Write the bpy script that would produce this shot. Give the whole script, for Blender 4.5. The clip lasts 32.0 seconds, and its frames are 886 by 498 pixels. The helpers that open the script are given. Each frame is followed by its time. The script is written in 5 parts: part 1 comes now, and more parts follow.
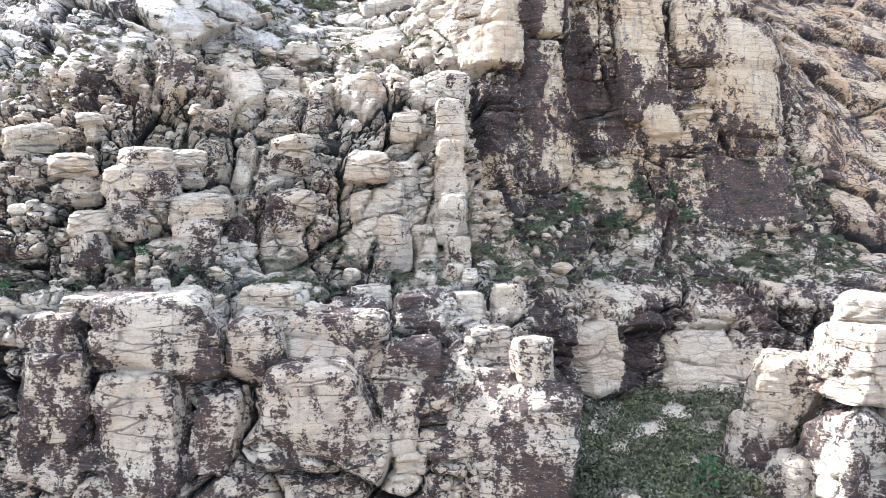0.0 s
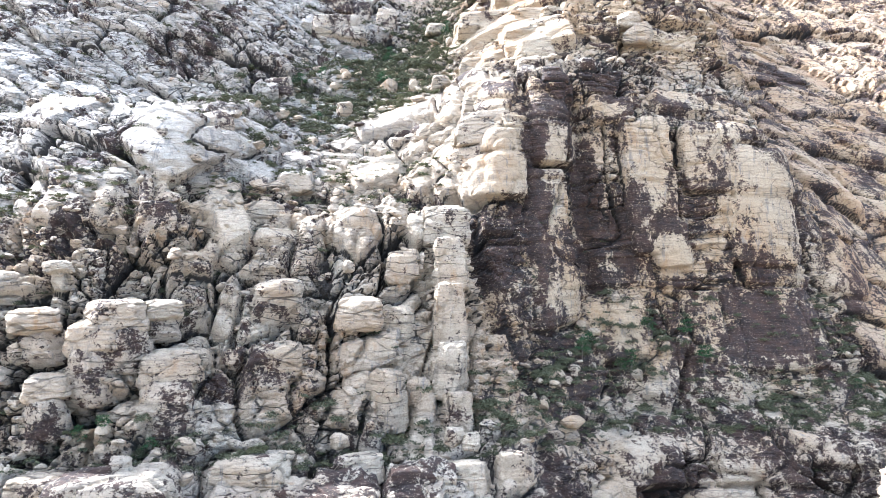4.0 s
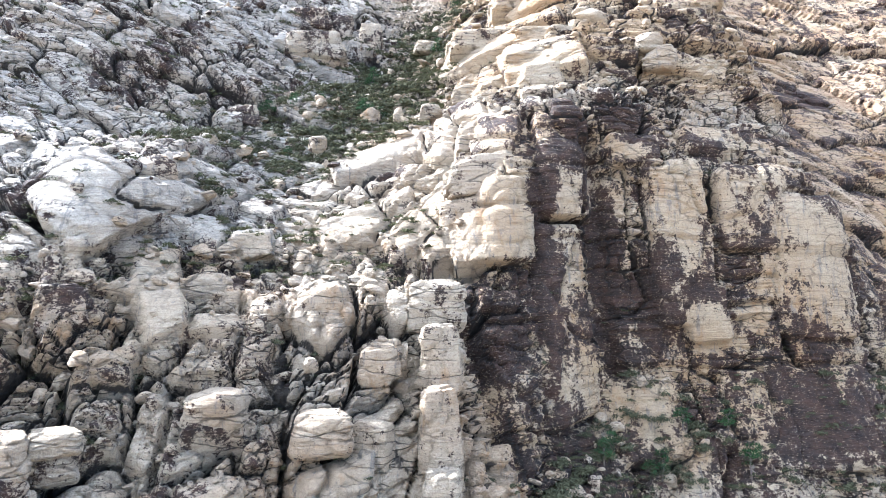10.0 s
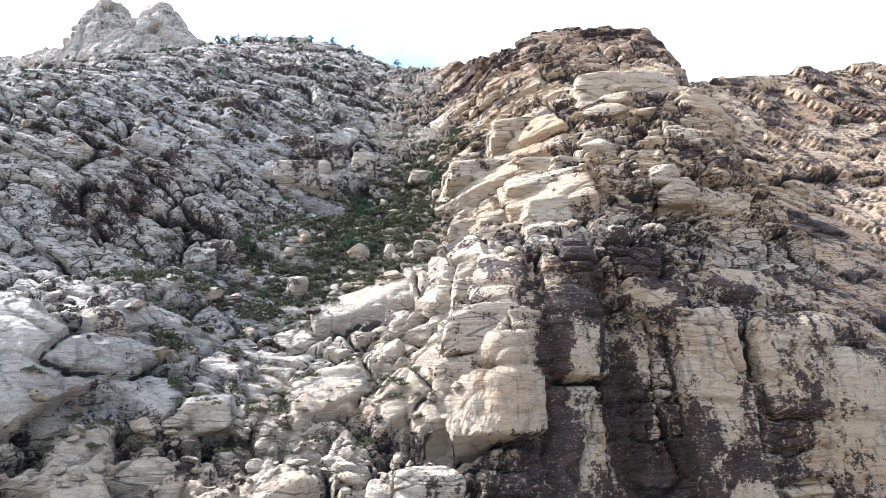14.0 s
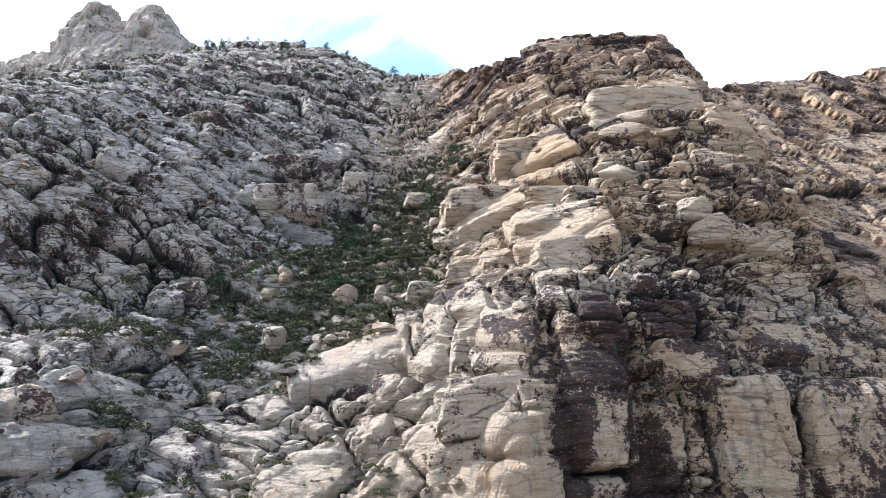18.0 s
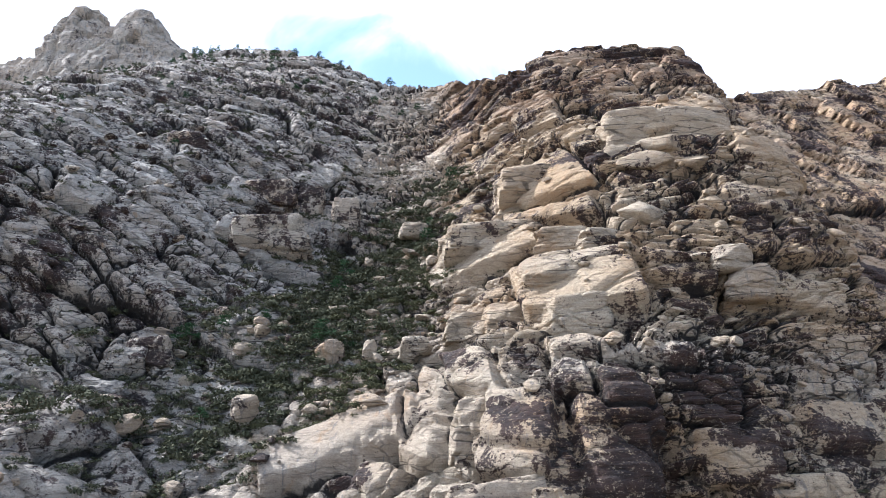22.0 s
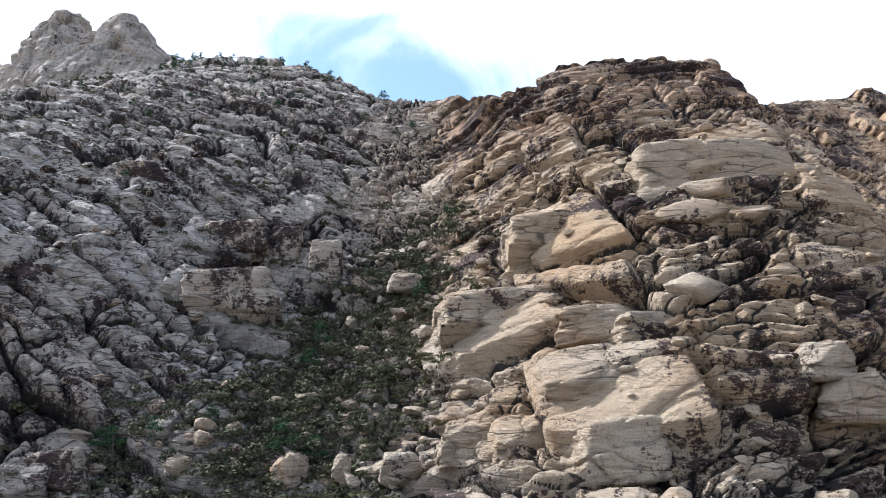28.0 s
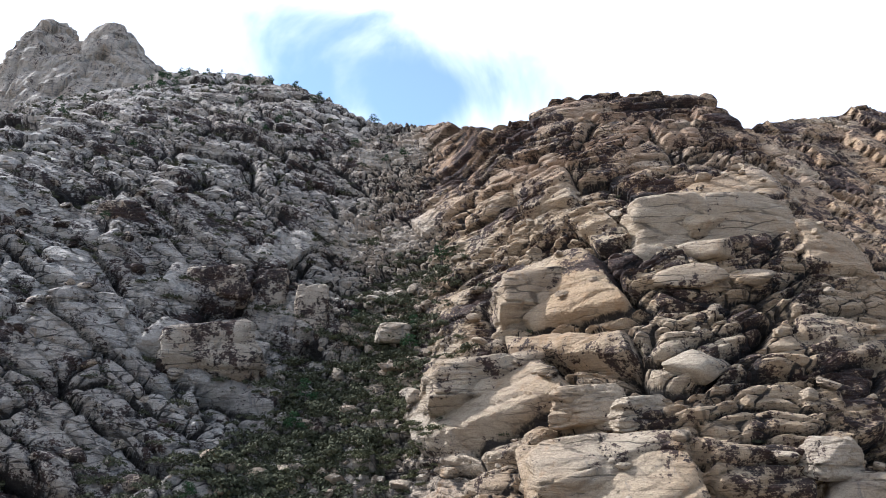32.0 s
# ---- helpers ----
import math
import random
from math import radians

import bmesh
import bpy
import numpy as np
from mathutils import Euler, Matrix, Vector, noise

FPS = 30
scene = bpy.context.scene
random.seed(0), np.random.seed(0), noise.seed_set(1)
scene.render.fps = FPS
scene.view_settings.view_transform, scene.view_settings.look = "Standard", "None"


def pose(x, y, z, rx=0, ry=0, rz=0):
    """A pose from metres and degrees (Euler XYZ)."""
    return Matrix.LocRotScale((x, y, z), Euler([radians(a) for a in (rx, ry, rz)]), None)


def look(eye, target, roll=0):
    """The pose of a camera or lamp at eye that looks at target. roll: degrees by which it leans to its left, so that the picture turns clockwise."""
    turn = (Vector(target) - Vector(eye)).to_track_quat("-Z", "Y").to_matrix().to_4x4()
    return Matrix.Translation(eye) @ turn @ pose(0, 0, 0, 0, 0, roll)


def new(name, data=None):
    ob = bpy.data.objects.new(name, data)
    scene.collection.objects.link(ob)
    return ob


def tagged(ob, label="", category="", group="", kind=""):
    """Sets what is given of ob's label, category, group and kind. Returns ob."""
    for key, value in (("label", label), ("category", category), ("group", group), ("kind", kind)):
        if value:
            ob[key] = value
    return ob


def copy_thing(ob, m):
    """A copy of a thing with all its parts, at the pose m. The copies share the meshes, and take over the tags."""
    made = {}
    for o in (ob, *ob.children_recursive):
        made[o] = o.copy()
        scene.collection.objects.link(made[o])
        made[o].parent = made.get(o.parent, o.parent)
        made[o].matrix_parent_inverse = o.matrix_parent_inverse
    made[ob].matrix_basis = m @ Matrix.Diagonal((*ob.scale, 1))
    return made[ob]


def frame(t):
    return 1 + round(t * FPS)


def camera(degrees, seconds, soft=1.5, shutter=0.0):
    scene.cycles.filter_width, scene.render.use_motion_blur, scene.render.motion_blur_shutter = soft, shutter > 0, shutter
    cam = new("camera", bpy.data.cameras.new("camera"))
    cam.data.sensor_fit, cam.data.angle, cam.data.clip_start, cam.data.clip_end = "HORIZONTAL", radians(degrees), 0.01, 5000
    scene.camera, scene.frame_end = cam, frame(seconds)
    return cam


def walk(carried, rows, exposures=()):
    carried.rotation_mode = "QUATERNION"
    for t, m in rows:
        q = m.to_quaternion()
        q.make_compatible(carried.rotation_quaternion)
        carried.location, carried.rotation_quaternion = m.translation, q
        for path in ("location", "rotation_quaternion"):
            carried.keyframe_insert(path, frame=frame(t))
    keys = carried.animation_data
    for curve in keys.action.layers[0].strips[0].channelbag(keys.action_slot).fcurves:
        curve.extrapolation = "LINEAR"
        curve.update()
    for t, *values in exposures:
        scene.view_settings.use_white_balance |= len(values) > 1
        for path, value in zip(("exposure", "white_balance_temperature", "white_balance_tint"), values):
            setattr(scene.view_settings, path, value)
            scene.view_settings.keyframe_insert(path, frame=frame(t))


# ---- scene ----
# the drone's way: it flies up the face of the canyon, climbing all the time
cam = camera(61.97, 32.0, soft=0.8)
PATH = [
    (0.0, pose(-0.00, 0.00, 40.00, 84.00, 0, 0.00)),
    (0.5, pose(-0.08, 1.08, 41.33, 85.57, 0, 0.04)),
    (1.0, pose(-0.14, 2.23, 42.67, 89.28, 0, 0.07)),
    (1.5, pose(-0.16, 3.51, 44.01, 90.56, 0, 0.07)),
    (2.0, pose(-0.12, 4.98, 45.37, 91.07, 0, 0.06)),
    (2.5, pose(-0.01, 6.67, 46.75, 91.12, 0, 0.08)),
    (3.0, pose(0.14, 8.58, 48.15, 91.12, 0, 0.09)),
    (3.5, pose(0.31, 10.64, 49.55, 91.07, 0, 0.10)),
    (5.5, pose(0.85, 20.85, 54.79, 90.85, 0, 0.05)),
    (6.0, pose(0.90, 23.50, 56.01, 90.87, 0, 0.00)),
    (7.0, pose(0.97, 28.87, 58.39, 90.97, 0, -0.12)),
    (8.0, pose(1.00, 34.31, 60.76, 91.09, 0, -0.24)),
    (9.0, pose(1.02, 39.81, 63.12, 91.31, 0, -0.39)),
    (10.0, pose(0.97, 45.23, 65.41, 91.44, 0, -0.53)),
    (11.0, pose(0.99, 50.57, 67.62, 92.16, 0, -0.61)),
    (11.5, pose(1.07, 53.24, 68.69, 92.85, 0, -0.62)),
    (12.0, pose(1.18, 55.91, 69.75, 93.97, 0, -0.64)),
    (12.5, pose(1.32, 58.58, 70.82, 96.39, 0, -0.63)),
    (13.0, pose(1.48, 61.27, 71.93, 98.52, 0, -0.66)),
    (13.5, pose(1.66, 63.95, 73.12, 100.30, 0, -0.67)),
    (14.0, pose(1.86, 66.64, 74.38, 100.61, 0, -0.66)),
    (14.5, pose(2.04, 69.31, 75.72, 100.64, 0, -0.64)),
    (16.5, pose(2.62, 79.73, 82.47, 100.61, 0, -0.55)),
    (17.0, pose(2.69, 82.11, 84.23, 100.61, 0, -0.55)),
    (18.0, pose(2.81, 86.75, 87.73, 100.59, 0, -0.56)),
    (19.0, pose(2.91, 91.35, 91.13, 100.58, 0, -0.57)),
    (20.0, pose(2.97, 96.02, 94.42, 100.65, 0, -0.61)),
    (21.0, pose(3.05, 100.69, 97.64, 100.69, 0, -0.63)),
    (22.0, pose(3.22, 105.39, 100.86, 100.72, 0, -0.61)),
    (23.0, pose(3.48, 110.24, 104.13, 100.75, 0, -0.56)),
    (24.0, pose(3.77, 115.26, 107.36, 100.74, 0, -0.50)),
    (25.0, pose(4.04, 120.51, 110.53, 100.78, 0, -0.44)),
    (25.5, pose(4.16, 123.22, 112.10, 100.79, 0, -0.43)),
    (27.5, pose(4.74, 134.60, 118.46, 100.80, 0, -0.41)),
    (28.0, pose(4.82, 136.35, 120.11, 100.75, 0, -0.42)),
    (28.5, pose(4.88, 137.78, 121.75, 100.72, 0, -0.41)),
    (29.0, pose(4.97, 138.78, 123.35, 100.71, 0, -0.47)),
    (30.0, pose(5.23, 139.60, 126.40, 100.71, 0, -0.71)),
    (31.0, pose(5.40, 139.61, 129.38, 100.70, 0, -0.88)),
    (32.0, pose(5.43, 139.47, 132.35, 100.68, 0, -1.02)),
]
walk(cam, PATH, exposures=(
    (0.0, 3.25, 5230, 11), (6.0, 3.15, 5230, 11), (11.5, 2.85, 5230, 11), (14.0, 2.38, 5260, 12), (19.0, 1.92, 5280, 13), (25.0, 1.64, 5320, 13), (28.0, 1.54, 5350, 13), (32.0, 1.36, 5350, 13)))

# ---- world, sun ----
SUN_AZ, SUN_EL = radians(-58), radians(41)          # from straight ahead, turned to the left
SUN_DIR = Vector((math.sin(SUN_AZ) * math.cos(SUN_EL), math.cos(SUN_AZ) * math.cos(SUN_EL), math.sin(SUN_EL)))
BLUE_GAP = Vector((0.0, 0.915, 0.385)).normalized()   # the one opening in the thin cloud


def make_world():
    world = bpy.data.worlds.new("sky")
    scene.world = world
    world.use_nodes = True
    nt = world.node_tree
    nt.nodes.clear()
    out = nt.nodes.new("ShaderNodeOutputWorld")
    bg = nt.nodes.new("ShaderNodeBackground")
    sky = nt.nodes.new("ShaderNodeTexSky")
    sky.sky_type, sky.sun_disc = "NISHITA", False
    sky.sun_elevation, sky.sun_rotation = SUN_EL, SUN_AZ
    sky.altitude, sky.dust_density, sky.ozone_density = 1400, 1.5, 0.2
    tc = nt.nodes.new("ShaderNodeTexCoord")
    noise_a = nt.nodes.new("ShaderNodeTexNoise")
    noise_a.inputs["Scale"].default_value, noise_a.inputs["Detail"].default_value = 5.0, 6
    noise_a.inputs["Distortion"].default_value = 0.5
    away = nt.nodes.new("ShaderNodeVectorMath")
    away.operation = "SUBTRACT"
    away.inputs[1].default_value = BLUE_GAP
    flat = nt.nodes.new("ShaderNodeVectorMath")
    flat.operation = "MULTIPLY"
    flat.inputs[1].default_value = (0.85, 1.0, 2.3)
    gap = nt.nodes.new("ShaderNodeVectorMath")
    gap.operation = "LENGTH"
    add = nt.nodes.new("ShaderNodeMath")
    add.operation = "MULTIPLY_ADD"
    add.inputs[1].default_value = 0.60
    ramp = nt.nodes.new("ShaderNodeMapRange")
    ramp.interpolation_type = "SMOOTHSTEP"
    ramp.inputs["From Min"].default_value, ramp.inputs["From Max"].default_value = 0.40, 0.55
    ramp.inputs["To Min"].default_value = 0.16
    mix = nt.nodes.new("ShaderNodeMix")
    mix.data_type = "RGBA"
    mix.inputs["B"].default_value = (8.5, 8.7, 9.1, 1)      # sunlit thin cloud
    nt.links.new(tc.outputs["Generated"], noise_a.inputs["Vector"])
    nt.links.new(tc.outputs["Generated"], away.inputs[0])
    nt.links.new(away.outputs["Vector"], flat.inputs[0])
    nt.links.new(flat.outputs["Vector"], gap.inputs[0])
    nt.links.new(noise_a.outputs["Fac"], add.inputs[0])
    nt.links.new(gap.outputs["Value"], add.inputs[2])
    nt.links.new(add.outputs["Value"], ramp.inputs["Value"])
    # the cloud is thin and glows on the sun's side alone
    toward = nt.nodes.new("ShaderNodeVectorMath")
    toward.operation = "DOT_PRODUCT"
    toward.inputs[1].default_value = SUN_DIR
    glow = nt.nodes.new("ShaderNodeMapRange")
    glow.interpolation_type = "SMOOTHSTEP"
    glow.inputs["From Min"].default_value, glow.inputs["From Max"].default_value = -0.25, 0.30
    both = nt.nodes.new("ShaderNodeMath")
    both.operation = "MULTIPLY"
    nt.links.new(tc.outputs["Generated"], toward.inputs[0])
    nt.links.new(toward.outputs["Value"], glow.inputs["Value"])
    nt.links.new(ramp.outputs["Result"], both.inputs[0])
    nt.links.new(glow.outputs["Result"], both.inputs[1])
    nt.links.new(both.outputs["Value"], mix.inputs["Factor"])
    veil = nt.nodes.new("ShaderNodeMix")                 # the thin veil takes the violet out of the blue
    veil.data_type, veil.blend_type = "RGBA", "MULTIPLY"
    within = nt.nodes.new("ShaderNodeMath")
    within.operation = "SUBTRACT"
    within.inputs[0].default_value = 1.0
    nt.links.new(ramp.outputs["Result"], within.inputs[1])
    nt.links.new(within.outputs["Value"], veil.inputs["Factor"])
    veil.inputs["B"].default_value = (0.86, 1.06, 0.95, 1)
    nt.links.new(sky.outputs["Color"], veil.inputs["A"])
    nt.links.new(veil.outputs["Result"], mix.inputs["A"])
    nt.links.new(mix.outputs["Result"], bg.inputs["Color"])
    bg.inputs["Strength"].default_value = 0.068
    nt.links.new(bg.outputs["Background"], out.inputs["Surface"])


make_world()
sun_data = bpy.data.lights.new("sun", "SUN")
sun_data.energy, sun_data.angle, sun_data.color = 3.95, radians(1.6), (1.0, 0.93, 0.82)
sun = new("sun", sun_data)
sun.matrix_world = look(SUN_DIR * 900, (0, 0, 0))


# ---- materials ----
class Nodes:
    """Short hand for wiring a material."""

    def __init__(self, name):
        self.mat = bpy.data.materials.new(name)
        self.mat.use_nodes = True
        self.nt = self.mat.node_tree
        self.bsdf = self.nt.nodes["Principled BSDF"]
        self.pos = self.node("ShaderNodeNewGeometry").outputs["Position"]

    def node(self, kind, **sets):
        n = self.nt.nodes.new(kind)
        for k, v in sets.items():
            setattr(n, k, v)
        return n

    def put(self, socket, value):
        if isinstance(value, bpy.types.NodeSocket):
            self.nt.links.new(value, socket)
        else:
            socket.default_value = value

    def stretch(self, sx, sy, sz, source=None, rot=(0, 0, 0)):
        m = self.node("ShaderNodeMapping")
        m.inputs["Scale"].default_value = (sx, sy, sz)
        m.inputs["Rotation"].default_value = [radians(a) for a in rot]
        self.put(m.inputs["Vector"], source or self.pos)
        return m.outputs["Vector"]

    def noise(self, scale, detail=5, rough=0.55, vec=None, warp=0.0):
        n = self.node("ShaderNodeTexNoise")
        self.put(n.inputs["Vector"], vec or self.pos)
        n.inputs["Scale"].default_value, n.inputs["Detail"].default_value = scale, detail
        n.inputs["Roughness"].default_value, n.inputs["Distortion"].default_value = rough, warp
        return n.outputs["Fac"]

    def math(self, op, a, b=0.0, c=0.0):
        n = self.node("ShaderNodeMath", operation=op)
        for s, v in zip(n.inputs, (a, b, c)):
            self.put(s, v)
        return n.outputs["Value"]

    def step(self, value, lo, hi, to0=0.0, to1=1.0):
        n = self.node("ShaderNodeMapRange", interpolation_type="SMOOTHSTEP")
        for s, v in zip(n.inputs, (value, lo, hi, to0, to1)):
            self.put(s, v)
        return n.outputs["Result"]

    def mix(self, fac, a, b):
        n = self.node("ShaderNodeMix", data_type="RGBA")
        self.put(n.inputs["Factor"], fac)
        self.put(n.inputs["A"], a if isinstance(a, bpy.types.NodeSocket) else (*a, 1))
        self.put(n.inputs["B"], b if isinstance(b, bpy.types.NodeSocket) else (*b, 1))
        return n.outputs["Result"]

    def bump(self, height, strength, distance):
        n = self.node("ShaderNodeBump")
        n.inputs["Strength"].default_value, n.inputs["Distance"].default_value = strength, distance
        self.put(n.inputs["Height"], height)
        self.put(self.bsdf.inputs["Normal"], n.outputs["Normal"])


def sandstone(name, fixed=None):
    """Cross-bedded desert sandstone: pale and tan blocks, ragged dark varnish, rust and grey streaks.
    fixed: (varnish, warmth, grey) of a loose block; otherwise the mountainside's own values."""
    n = Nodes(name)
    if fixed:
        varnish, warm, grey = fixed
        tone = n.node("ShaderNodeObjectInfo").outputs["Random"]
    else:
        varnish, warm, grey, tone = (n.node("ShaderNodeAttribute", attribute_name=a).outputs["Fac"] for a in ("varnish", "warm", "grey", "tone"))
    bed = n.stretch(0.10, 0.10, 1.0, rot=(5, -4, 0))
    fine_bed = n.noise(1.7, 7, 0.64, bed, 0.7)
    broad = n.noise(0.055, 4, 0.55)
    grain = n.noise(2.4, 6, 0.70)
    chip0 = n.noise(1.1, 5, 0.7)
    pale = n.mix(warm, (0.52, 0.48, 0.415), (0.52, 0.41, 0.265))
    tan = n.mix(warm, (0.44, 0.40, 0.345), (0.47, 0.325, 0.175))
    deep = n.mix(warm, (0.23, 0.205, 0.18), (0.25, 0.17, 0.11))
    col = n.mix(n.step(broad, 0.36, 0.64), pale, tan)
    col = n.mix(n.step(tone, 0.25, 1.0, 0.0, 0.55), col, tan)
    col = n.mix(n.step(fine_bed, 0.52, 0.68, 0.0, 0.55), col, deep)
    col = n.mix(n.step(grain, 0.46, 0.74, 0.0, 0.50), col, deep)
    speck = n.noise(5.5, 4, 0.75)
    col = n.mix(n.step(speck, 0.50, 0.66, 0.0, 0.72), col, deep)
    # rust where iron seeps out, in upright smears
    smear = n.noise(0.45, 5, 0.6, n.stretch(1.0, 1.0, 0.35), 0.3)
    rust = n.math("MULTIPLY_ADD", warm, 0.10, n.math("MULTIPLY_ADD", broad, 0.5, smear))
    col = n.mix(n.step(rust, 0.90, 1.04, 0.0, 0.55), col, (0.38, 0.235, 0.12))
    if not fixed:      # iron-red beds near the skyline
        red = n.node("ShaderNodeAttribute", attribute_name="red").outputs["Fac"]
        col = n.mix(n.math("MULTIPLY", red, n.step(n.noise(0.12, 5, 0.6, n.stretch(0.6, 0.6, 1.0)), 0.34, 0.60, 0.25, 1.0)), col, (0.29, 0.165, 0.10))
    # grey water streaks and lichen
    streak = n.noise(0.70, 6, 0.70, n.stretch(1.0, 0.5, 0.16), 0.2)
    streak = n.math("MULTIPLY_ADD", grey, 0.30, streak)
    col = n.mix(n.step(streak, 0.64, 0.78, 0.0, 0.62), col, (0.150, 0.145, 0.14))
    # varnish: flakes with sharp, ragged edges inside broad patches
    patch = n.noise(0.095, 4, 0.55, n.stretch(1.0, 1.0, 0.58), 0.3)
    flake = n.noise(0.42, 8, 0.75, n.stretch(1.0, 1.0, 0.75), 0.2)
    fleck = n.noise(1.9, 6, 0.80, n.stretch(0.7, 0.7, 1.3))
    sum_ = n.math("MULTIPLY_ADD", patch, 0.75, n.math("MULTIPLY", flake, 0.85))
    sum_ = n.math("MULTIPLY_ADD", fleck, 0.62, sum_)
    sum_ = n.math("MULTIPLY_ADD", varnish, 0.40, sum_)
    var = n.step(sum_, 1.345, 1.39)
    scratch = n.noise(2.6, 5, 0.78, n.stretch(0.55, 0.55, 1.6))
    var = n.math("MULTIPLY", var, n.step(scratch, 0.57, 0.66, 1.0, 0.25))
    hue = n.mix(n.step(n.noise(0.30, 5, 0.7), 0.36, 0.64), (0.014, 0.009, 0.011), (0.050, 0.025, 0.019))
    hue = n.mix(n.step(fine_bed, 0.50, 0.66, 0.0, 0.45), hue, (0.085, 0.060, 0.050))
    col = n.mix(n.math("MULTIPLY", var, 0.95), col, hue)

    # straight joints, their shade painted as dark lines; on the left slope they run down to the right
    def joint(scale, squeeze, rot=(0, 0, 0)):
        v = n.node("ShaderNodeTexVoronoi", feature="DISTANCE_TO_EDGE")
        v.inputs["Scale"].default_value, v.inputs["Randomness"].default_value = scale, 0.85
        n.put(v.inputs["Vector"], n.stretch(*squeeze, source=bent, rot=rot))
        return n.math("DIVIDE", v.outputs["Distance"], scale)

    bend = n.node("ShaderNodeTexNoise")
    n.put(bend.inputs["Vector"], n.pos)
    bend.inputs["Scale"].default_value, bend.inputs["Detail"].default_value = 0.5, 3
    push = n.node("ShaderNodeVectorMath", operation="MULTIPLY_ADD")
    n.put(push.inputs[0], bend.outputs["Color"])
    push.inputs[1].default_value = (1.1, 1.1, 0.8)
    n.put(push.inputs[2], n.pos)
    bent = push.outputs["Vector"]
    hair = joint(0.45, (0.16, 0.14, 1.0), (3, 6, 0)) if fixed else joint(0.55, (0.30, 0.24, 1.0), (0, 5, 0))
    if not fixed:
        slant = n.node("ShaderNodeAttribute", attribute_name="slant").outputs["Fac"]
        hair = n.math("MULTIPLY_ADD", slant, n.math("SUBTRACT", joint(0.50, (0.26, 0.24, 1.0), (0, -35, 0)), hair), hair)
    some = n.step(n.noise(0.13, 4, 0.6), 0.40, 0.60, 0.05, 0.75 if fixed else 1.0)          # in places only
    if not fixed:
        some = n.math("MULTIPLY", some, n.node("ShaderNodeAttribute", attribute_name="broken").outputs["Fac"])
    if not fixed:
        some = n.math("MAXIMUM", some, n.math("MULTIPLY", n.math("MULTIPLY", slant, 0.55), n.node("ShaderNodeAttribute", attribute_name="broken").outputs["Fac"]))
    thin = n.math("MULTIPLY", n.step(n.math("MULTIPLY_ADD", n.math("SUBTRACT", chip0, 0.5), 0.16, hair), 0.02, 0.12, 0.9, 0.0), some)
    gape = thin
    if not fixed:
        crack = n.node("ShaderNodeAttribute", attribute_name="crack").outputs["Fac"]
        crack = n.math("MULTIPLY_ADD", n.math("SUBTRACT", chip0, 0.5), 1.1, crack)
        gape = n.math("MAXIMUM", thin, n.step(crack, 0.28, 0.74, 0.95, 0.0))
    # the cracks' shade goes into the stone's colour as near-black
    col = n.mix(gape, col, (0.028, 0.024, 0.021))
    n.put(n.bsdf.inputs["Base Color"], col)
    n.put(n.bsdf.inputs["Roughness"], n.math("MULTIPLY_ADD", var, -0.08, 0.95))
    n.bsdf.inputs["Specular IOR Level"].default_value = 0.18
    chip = n.noise(0.9, 9, 0.74)
    cut = n.math("SUBTRACT", 1.0, gape)
    h = n.math("MULTIPLY_ADD", fine_bed, 0.8, n.math("MULTIPLY", chip, 1.3))
    h = n.math("MULTIPLY_ADD", cut, 0.40, h)
    n.bump(h, 1.0, 1.3)
    return n.mat


ROCK = sandstone("jointed_sandstone")
BLOCK_PALE = sandstone("pale_block_sandstone", (0.38, 0.62, 0.30))
BLOCK_DARK = sandstone("varnished_block_sandstone", (0.66, 0.52, 0.26))
BLOCK_TAN = sandstone("tan_block_sandstone", (0.36, 0.75, 0.14))
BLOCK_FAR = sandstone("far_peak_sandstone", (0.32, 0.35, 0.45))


# ---- numeric noise for the relief ----
def hash01(i, j, k, seed):
    h = (i.astype(np.int64) * 374761393 + j.astype(np.int64) * 668265263 + k.astype(np.int64) * 2147483647 + seed * 974634361) & 0xFFFFFFFF
    h = ((h ^ (h >> 13)) * 1274126177) & 0xFFFFFFFF
    h = ((h ^ (h >> 16)) * 2246822519) & 0xFFFFFFFF
    return ((h ^ (h >> 15)) & 0xFFFFFF) / float(0x1000000)


def value_noise(p, seed):
    f = np.floor(p)
    t = p - f
    t = t * t * (3 - 2 * t)
    f = f.astype(np.int64)
    out = 0.0
    for a in (0, 1):
        for b in (0, 1):
            for c in (0, 1):
                w = (t[:, 0] if a else 1 - t[:, 0]) * (t[:, 1] if b else 1 - t[:, 1]) * (t[:, 2] if c else 1 - t[:, 2])
                out = out + w * hash01(f[:, 0] + a, f[:, 1] + b, f[:, 2] + c, seed)
    return out


def fbm(p, octaves, seed):
    total, amp, norm = 0.0, 1.0, 0.0
    for o in range(octaves):
        total = total + amp * value_noise(p * (2.03 ** o), seed + o)
        norm += amp
        amp *= 0.5
    return total / norm


